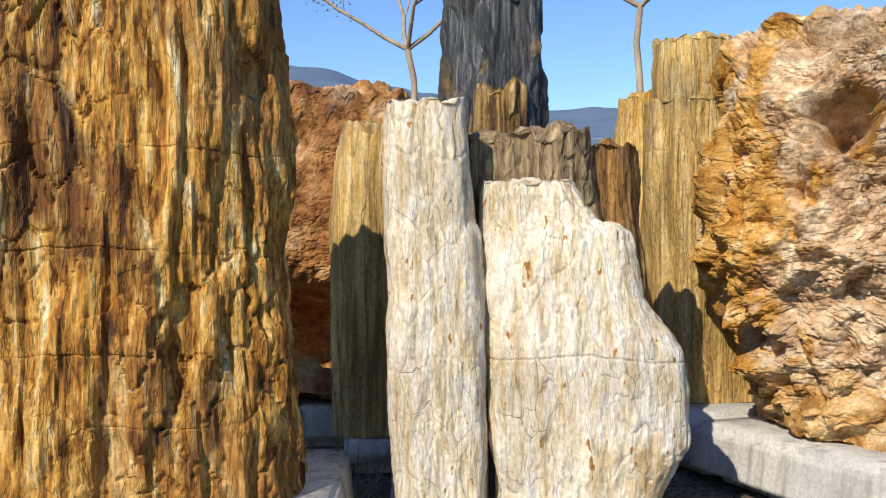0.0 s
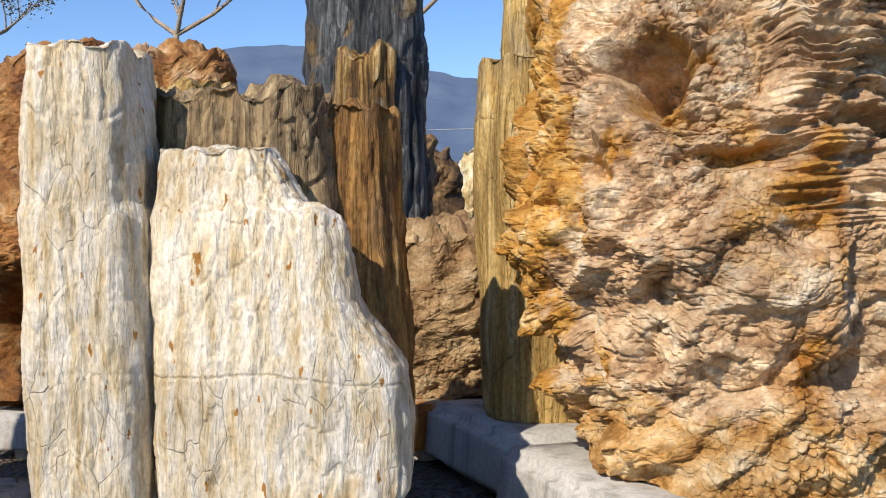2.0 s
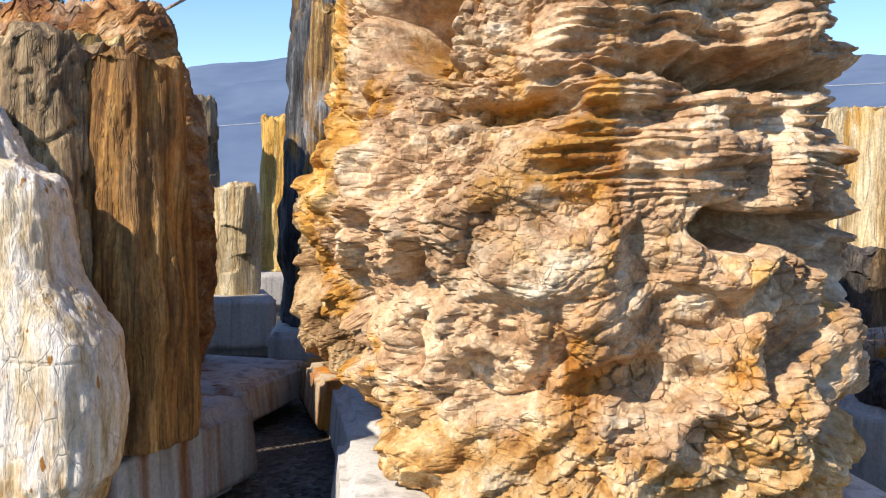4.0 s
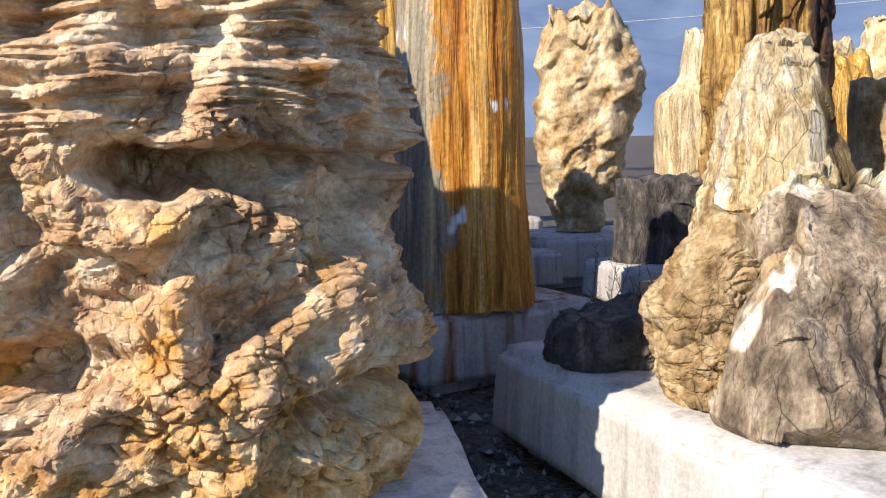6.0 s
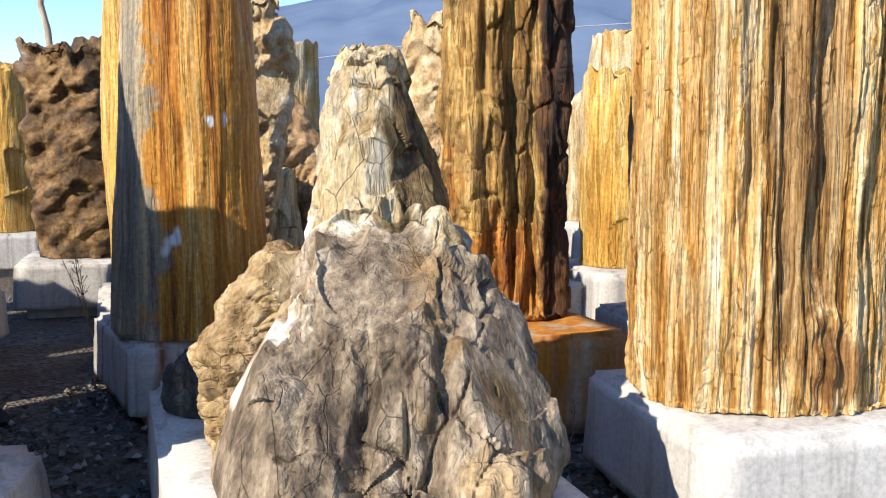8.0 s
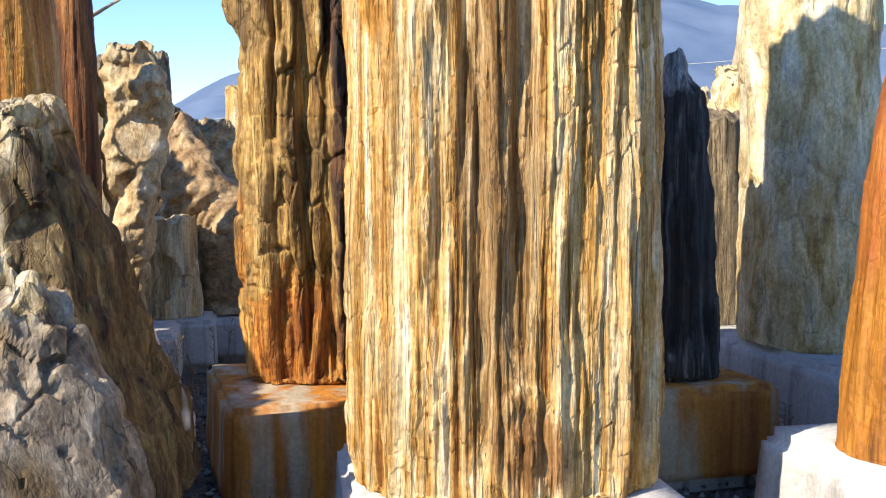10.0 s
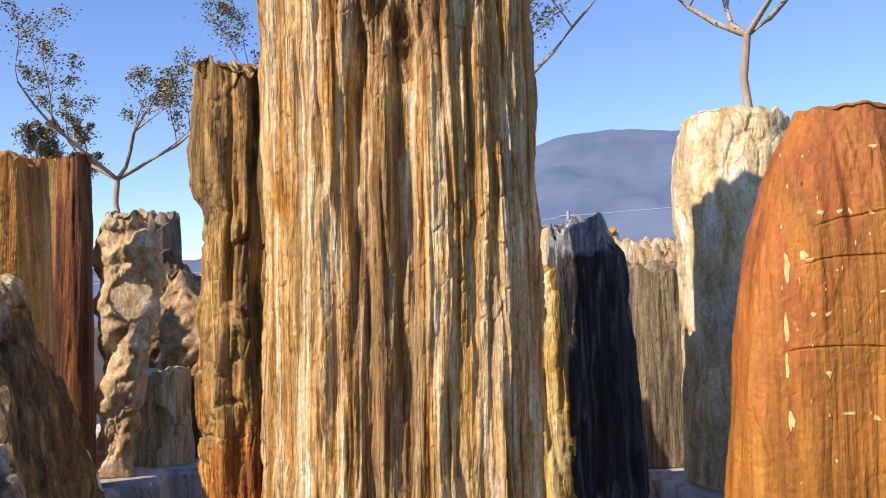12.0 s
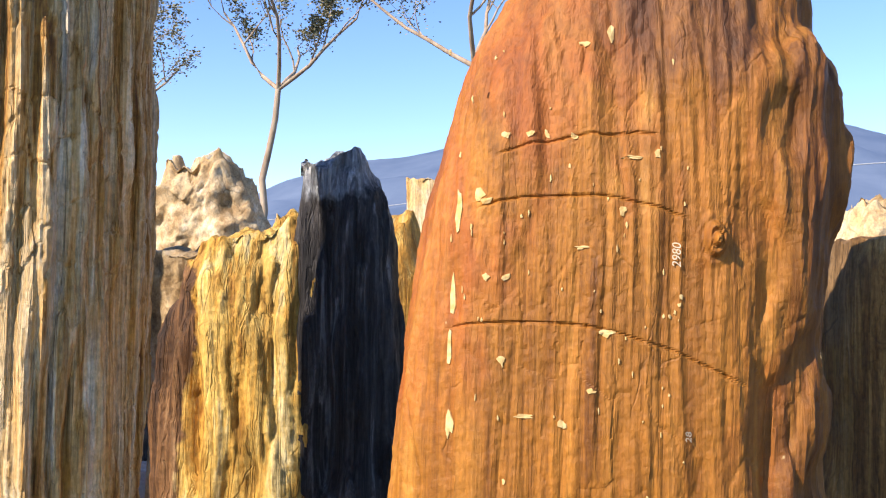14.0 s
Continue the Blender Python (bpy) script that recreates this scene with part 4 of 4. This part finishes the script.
far_log(1.0, 18, 20, "pale log far back", [(0.5, -1.5, -0.5), (1.55, -1.48, -0.58), (3.04, -1.5, -0.58)], 0.45, m_palelog, 206, jag=0.1)
far_log(5.85, 12.5, 14, "yellow petrified log with a broken top", [(0.5, -0.6, 0.72), (1.74, -0.6, 0.68), (2.1, -0.56, 0.5)], 0.4, m_gold, 207, jag=0.2)
far_log(6.2, 10.25, 14, "dark-edged orange petrified block", [(0.5, -0.29, 0.25), (1.32, -0.3, 0.23), (1.86, -0.31, 0.2)], 0.2, m_ochre, 208, jag=0.06)
far_log(5.6, 15.2, 14, "whitish petrified log far back", [(0.5, -0.52, 0.5), (1.8, -0.5, 0.49), (2.77, -0.48, 0.4)], 0.4, m_palelog, 209, jag=0.08)
far_log(4.7, 17, 15, "tall pale petrified log far back", [(0.5, -0.34, 1.2), (2.0, -0.34, 1.17), (2.3, 0.0, 1.15), (2.9, 0.09, 1.15)], 0.5, m_palelog, 210, jag=0.12)
far_log(4.5, 11.9, 15, "low dark grey petrified stump", [(0.4, -0.35, 0.68), (0.8, -0.33, 0.66), (1.13, -0.32, 0.63)], 0.3, m_darkflat, 211, jag=0.06)
far_log(-1.1, 10.4, 15, "cream petrified stump on a white plinth", [(0.55, -0.22, 0.32), (1.1, -0.22, 0.32), (1.57, -0.17, 0.31)], 0.25, m_palelog, 212, jag=0.06, pl=m_plinth_white)
far_log(-2.8, 12.8, 15, "grey petrified log far back", [(0.5, -0.3, 0.36), (1.6, -0.25, 0.33), (2.64, -0.22, 0.3)], 0.3, m_greylog, 213, jag=0.1)
far_log(-2.1, 13.8, 15, "yellow petrified log far back", [(0.5, -0.2, 0.4), (2.5, -0.2, 0.4)], 0.3, m_gold, 214, jag=0.1)
far_log(0.5, 11.9, 14, "dark brown rock with a pale slab", [(0.5, -0.4, 0.47), (1.62, -0.5, 0.47), (2.5, -0.5, 0.44)], 0.4, m_darkrock, 215, True, jag=0.12)
far_log(0.2, 14.5, 14, "grey log far back", [(0.5, -0.5, 0.5), (3.1, -0.45, 0.4)], 0.4, m_greylog, 216, jag=0.2)
far_log(2.4, 15.5, 14, "yellowish block far back", [(0.5, -0.26, 0.32), (2.06, -0.26, 0.28)], 0.3, m_palelog, 217, jag=0.05)
far_log(2.0, 17, 14, "whitish rock far back", [(0.5, -0.95, 0.25), (2.38, -0.95, 0.21), (2.85, -0.8, -0.1)], 0.5, m_ivory, 218, True, jag=0.15)
far_log(7.3, 16.1, 20, "white rock far back", [(0.5, -0.7, 0.6), (2.0, -0.65, 0.55), (2.9, -0.4, 0.3)], 0.5, m_ivory, 219, True, jag=0.1)
far_log(6.3, 16.4, 22, "yellow-white stones far back", [(0.5, -0.9, 0.8), (2.2, -0.85, 0.6), (2.6, -0.6, 0.5)], 0.5, m_palelog, 220, jag=0.2)
far_log(9.72, 10.7, 23, "plain brown petrified log", [(0.5, -0.48, 0.5), (1.8, -0.46, 0.46), (1.92, -0.42, 0.42)], 0.32, m_brownside, 221, jag=0.03)
far_log(9.9, 18.0, 23, "golden stones far back", [(0.5, -0.9, 0.8), (2.3, -0.8, 0.6), (2.7, -0.5, 0.4)], 0.5, m_palerock, 222, True, jag=0.2)

far_log(7.45, 14.2, 15, "rough white rock behind the ivory log", [(0.5, -0.45, 0.45), (1.4, -0.47, 0.45), (2.3, -0.43, 0.4), (2.6, -0.3, 0.2)], 0.4, m_ivory, 225, True, jag=0.1)
far_log(0.4, 15.7, 20, "tan weathered rock far back", [(0.5, -0.7, 0.7), (1.8, -0.7, 0.6), (2.4, -0.4, 0.3)], 0.5, m_tan, 223, True, jag=0.15)
far_log(1.2, 13.2, 20, "small white pointed stone", [(0.5, -0.25, 0.2), (1.1, -0.2, 0.15), (1.5, -0.06, 0.05)], 0.18, m_ivory, 224, True)


# ---- trees ----
def tube(verts, quads, pts, radii, sides=7):
    start = len(verts)
    for k, p in enumerate(pts):
        d = (pts[min(k + 1, len(pts) - 1)] - pts[max(k - 1, 0)]).normalized()
        e1 = d.orthogonal().normalized()
        e2 = d.cross(e1)
        for s in range(sides):
            a = 2 * math.pi * s / sides
            verts.append(p + (e1 * math.cos(a) + e2 * math.sin(a)) * radii[k])
        if k:
            b = start + (k - 1) * sides
            for s in range(sides):
                quads.append((b + s, b + (s + 1) % sides, b + sides + (s + 1) % sides, b + sides + s))


def tree(x, y, height, fork, seed, lean, label, leaves=1.0):
    rnd = random.Random(seed)
    base = thing("tree", x, y, 0, label, "tree", "sparse trees behind the yard")
    wood, wq, lv, lq = [], [], [], []

    def leaf_clump(c, size):
        for _ in range(int(42 * leaves)):
            p = c + Vector((rnd.gauss(0, size), rnd.gauss(0, size), rnd.gauss(0, size * 0.45)))
            a = Vector((rnd.uniform(-1, 1), rnd.uniform(-1, 1), rnd.uniform(-0.6, 0.6))).normalized() * rnd.uniform(0.07, 0.15)
            b = a.orthogonal().normalized() * rnd.uniform(0.025, 0.05)
            i = len(lv)
            lv.extend((p - b * 0.3, p + a * 0.5 + b, p + a, p + a * 0.5 - b))
            lq.append((i, i + 1, i + 2, i + 3))

    def limb(p, d, length, r, depth):
        n = 5
        pts, rad = [p.copy()], [r]
        for k in range(n):
            d = (d + Vector((rnd.uniform(-0.28, 0.28), rnd.uniform(-0.28, 0.28), rnd.uniform(0.0, 0.26)))).normalized()
            p = p + d * length / n
            pts.append(p.copy())
            rad.append(r * (1 - 0.55 * (k + 1) / n))
            if depth > 0 and k >= 1 and rnd.random() < 0.8:
                side = Vector((rnd.uniform(-1, 1), rnd.uniform(-1, 1), rnd.uniform(0.0, 0.6))).normalized()
                limb(p, (d * 0.6 + side).normalized(), length * rnd.uniform(0.4, 0.62), rad[-1] * 0.6, depth - 1)
            if depth <= 1 and k >= 2:
                leaf_clump(p, length * 0.14)
        tube(wood, wq, pts, rad)
        if depth == 0:
            leaf_clump(p, length * 0.16)

    top = Vector((lean * fork, 0, fork))
    pts = [Vector((lean * fork * (k / 8) ** 1.5 + 0.12 * math.sin(k * 1.7 + seed), 0.1 * math.sin(k * 2.3), fork * k / 8)) for k in range(9)]
    tube(wood, wq, pts, [0.16 - 0.007 * k for k in range(9)], 10)
    top = pts[-1]
    rest = height - fork
    for k in range(4):
        a = seed + k * 1.57 + rnd.uniform(-0.3, 0.3)
        limb(top, Vector((math.cos(a), math.sin(a) * 0.6, 0.42)).normalized(), rest * rnd.uniform(0.8, 1.05), 0.085, 2)
    for nm, v, q, mt in (("trunk", wood, wq, m_bark), ("crown", lv, lq, m_leaf)):
        me = raw_mesh(nm, np.array([tuple(p) for p in v]), np.array(q), np.zeros((0, 3), int), mt)
        part(nm, me, None, base)


tree(-0.9, 33.3, 13.5, 8.4, 3, -0.02, "slim tree with bare forked limbs and sparse leaves", 0.6)
tree(6.3, 31.7, 14.0, 9.4, 5, 0.03, "slim forked tree with sparse grey-green foliage")
tree(-10.3, 35.2, 13.5, 8.6, 8, 0.1, "leaning slim tree with sparse foliage")
tree(-17.6, 35.0, 12.8, 7.6, 12, -0.05, "small tree with a thin rounded crown", 0.8)
tree(-21.2, 35.0, 9.4, 7.0, 17, 0.02, "small tree with a thin low crown")


# ---- small things ----
def projector(ob):
    """Drops a local (x, z) onto the front of a stone; gives world place and normal."""
    from_me = BVHTree.FromPolygons([v.co[:] for v in ob.data.vertices], [p.vertices[:] for p in ob.data.polygons])

    def drop(x, z):
        hit, nor, _, _ = from_me.ray_cast(Vector((x, -3, z)), Vector((0, 1, 0)))
        return (hit, nor) if hit else (Vector((x, -0.3, z)), Vector((0, -1, 0)))
    return drop


m_chip = plain_mat("pale_chip", "c09a5a", "e0c88e", (40, 40, 40))
m_chalk = plain_mat("chalk", "b8a888", "d6c8ac", (50, 50, 50))
drop = projector(slab)


def flake(x, z, w, h, rnd):
    bm = bmesh.new()
    n = 9
    ring = []
    for k in range(n):
        a = 2 * math.pi * k / n
        r = rnd.uniform(0.45, 1.25)
        hit, nor = drop(x + w * r * math.cos(a), z + h * r * math.sin(a))
        ring.append((hit, nor))
    hit, nor = drop(x, z)
    mid = bm.verts.new(hit + nor * 0.0045)
    outer = [bm.verts.new(p + q * 0.0035) for p, q in ring]
    inner = [bm.verts.new(p - q * 0.004) for p, q in ring]
    for k in range(n):
        j = (k + 1) % n
        bm.faces.new((mid, outer[k], outer[j]))
        bm.faces.new((outer[k], inner[k], inner[j], outer[j]))
    part("flake", bm, m_chip, slab)


rnd = random.Random(4)
for x, z, w, h in ((-0.625, 1.70, 0.012, 0.07), (-0.635, 1.54, 0.01, 0.06), (-0.63, 1.30, 0.012, 0.05), (-0.61, 1.95, 0.01, 0.08), (-0.55, 1.985, 0.016, 0.022), (-0.53, 1.97, 0.022, 0.012), (-0.53, 1.74, 0.012, 0.014), (-0.47, 1.74, 0.014, 0.014),
                   (-0.47, 2.17, 0.014, 0.01), (-0.40, 2.17, 0.012, 0.01), (-0.35, 2.17, 0.01, 0.016), (-0.27, 2.16, 0.016, 0.014), (-0.1, 2.1, 0.03, 0.008), (-0.03, 2.11, 0.01, 0.016), (-0.18, 1.58, 0.03, 0.014), (-0.41, 1.33, 0.03, 0.006),
                   (-0.3, 1.31, 0.014, 0.014), (-0.13, 1.94, 0.012, 0.014), (-0.25, 1.83, 0.02, 0.006), (-0.48, 1.49, 0.014, 0.016), (-0.22, 1.41, 0.012, 0.008), (-0.16, 2.48, 0.014, 0.03), (-0.24, 2.45, 0.016, 0.01)):
    flake(x, z, w, h, rnd)
for _ in range(60):
    flake(rnd.uniform(-0.66, 0.08), rnd.uniform(0.75, 2.5), rnd.uniform(0.0015, 0.004), rnd.uniform(0.003, 0.012), rnd)


def chalk(body, x, z, size):
    cu = bpy.data.curves.new("chalk_writing", "FONT")
    cu.body, cu.size, cu.shear, cu.extrude, cu.align_x, cu.align_y = body, size, 0.2, 0.0006, "CENTER", "CENTER"
    cu.materials.append(m_chalk)
    hit, nor = drop(x, z)
    ob = new("chalk_writing", cu)
    ob.parent = slab
    ob.matrix_basis = Matrix.Translation(hit + nor * 0.009) @ pose(0, 0, 0, 90, 0, math.degrees(math.atan2(nor.x, -nor.y))) @ pose(0, 0, 0, 0, 0, 90)
    tagged(ob, "white chalk number")


chalk("2980", 0.03, 1.81, 0.036)
chalk("28", 0.06, 1.28, 0.032)
# strokes of the unread middle chalk mark, built as flakes
for k, (dx, dz) in enumerate(((-0.03, 0.0), (-0.012, 0.0), (0.004, 0.012), (0.016, 0.035), (0.022, 0.06))):
    flake(0.02 + dx, 1.63 + dz, 0.005, 0.009, rnd)


# ---- gravel, weeds, wires ----
def pebbles():
    rr = np.random.RandomState(5)
    n = 5200
    ico = [(0, 0, 1), (0.9, 0, 0.1), (0.28, 0.86, 0), (-0.73, 0.53, 0.1), (-0.73, -0.53, 0), (0.28, -0.86, 0.1), (0, 0, -0.7)]
    tri = [(0, 1, 2), (0, 2, 3), (0, 3, 4), (0, 4, 5), (0, 5, 1), (6, 2, 1), (6, 3, 2), (6, 4, 3), (6, 5, 4), (6, 1, 5)]
    ico, tri = np.array(ico), np.array(tri)
    c = np.stack([rr.uniform(2.4, 8.6, n), rr.uniform(6.2, 11.0, n), np.zeros(n)], 1)
    size = rr.uniform(0.008, 0.03, n) * (1 + 1.6 * (rr.rand(n) > 0.96))
    v = ico[None] * (size[:, None] * rr.uniform(0.6, 1.2, (n, 3)))[:, None, :] * rr.uniform(0.8, 1.2, (n, 7, 1))
    a = rr.uniform(0, 6.28, n)
    ca, sa = np.cos(a)[:, None], np.sin(a)[:, None]
    v = np.stack([v[:, :, 0] * ca - v[:, :, 1] * sa, v[:, :, 0] * sa + v[:, :, 1] * ca, v[:, :, 2]], -1) + c[:, None]
    t = (tri[None] + 7 * np.arange(n)[:, None, None]).reshape(-1, 3)
    me = raw_mesh("gravel_stones", v.reshape(-1, 3), np.zeros((0, 4), int), t, m_pebble, False)
    tagged(new("gravel_stones", me), "loose grey gravel between the plinths", "gravel", kind="stuff")


pebbles()


def weed(x, y, height, seed, label, spread=0.5, stems=3, z=0.0):
    r = random.Random(seed)
    v, q = [], []
    for s in range(stems):
        d = Vector((r.uniform(-spread, spread), r.uniform(-spread, spread), 1)).normalized()
        p = Vector((r.uniform(-0.03, 0.03), r.uniform(-0.03, 0.03), 0))
        pts = [p.copy()]
        for k in range(9):
            d = (d + Vector((r.uniform(-0.15, 0.15), r.uniform(-0.15, 0.15), 0.03))).normalized()
            p = p + d * height / 9
            pts.append(p.copy())
            if k > 2:
                for _ in range(3):
                    e = (d * 0.7 + Vector((r.uniform(-1, 1), r.uniform(-1, 1), r.uniform(-0.1, 0.7)))).normalized() * height * 0.12 * (1.3 - k / 9)
                    tube(v, q, [p, p + e * 0.6, p + e], [0.0018, 0.0014, 0.003], 4)
        tube(v, q, pts, [0.0045 - 0.0003 * k for k in range(10)], 5)
    ob = new("dry_weed", raw_mesh("dry_weed", np.array([tuple(p) for p in v]), np.array(q), np.zeros((0, 3), int), m_twig))
    ob.location = (x, y, z)
    tagged(ob, label, "weed", "dry weeds among the plinths")


weed(-0.62, 5.75, 0.95, 1, "tall dry weed stalk with seed heads", 0.12, 2)
weed(-0.5, 5.5, 0.5, 2, "small tangled dry weed", 0.6, 5)
weed(4.55, 9.3, 0.75, 3, "dry weed growing behind the plinths", 0.3, 4)
weed(4.2, 10.2, 0.7, 4, "dry weed growing behind the plinths", 0.3, 4)
weed(5.75, 8.05, 0.42, 5, "tangle of bare dry twigs", 0.9, 7)
weed(5.55, 7.95, 0.38, 6, "tangle of bare dry twigs", 0.9, 6)
weed(7.35, 11.3, 0.65, 7, "bare dry shrub by a plinth", 0.7, 7)
weed(2.35, 11.2, 0.6, 8, "dry weed by a plinth", 0.5, 5)
weed(1.5, 10.6, 0.8, 9, "dry weed by a plinth", 0.3, 4)
weed(7.7, 10.3, 0.4, 10, "bare dry shrub by a plinth", 0.7, 5)


def wire(p0, p1, sag, r, label):
    v, q = [], []
    pts = []
    for k in range(25):
        f = k / 24
        p = Vector(p0).lerp(Vector(p1), f)
        p.z -= sag * 4 * f * (1 - f)
        pts.append(p)
    tube(v, q, pts, [r] * 25, 5)
    tagged(new("power_line", raw_mesh("power_line", np.array([tuple(p) for p in v]), np.array(q), np.zeros((0, 3), int), m_metal)), label, "cable")


wire((-60, 70, 5.0), (-6.5, 62, 8.0), 0.5, 0.03, "thin power line across the slope")
wire((-6.5, 62, 8.0), (60, 60, 12.5), 0.9, 0.03, "thin power line across the slope")


def pole(x, y, h):
    base = thing("power_pole", x, y, 0, "slim grey power pole far behind the yard", "pole")
    v, q = [], []
    tube(v, q, [Vector((0, 0, h * k / 6)) for k in range(7)], [0.16 - 0.008 * k for k in range(7)], 10)
    part("shaft", raw_mesh("shaft", np.array([tuple(p) for p in v]), np.array(q), np.zeros((0, 3), int), m_metal), None, base)
    v, q = [], []
    tube(v, q, [Vector((-0.6, 0, h - 0.3)), Vector((0, 0, h - 0.28)), Vector((0.6, 0, h - 0.3))], [0.05] * 3, 6)
    part("crossarm", raw_mesh("crossarm", np.array([tuple(p) for p in v]), np.array(q), np.zeros((0, 3), int), m_metal), None, base)


pole(-6.5, 62, 8.3)
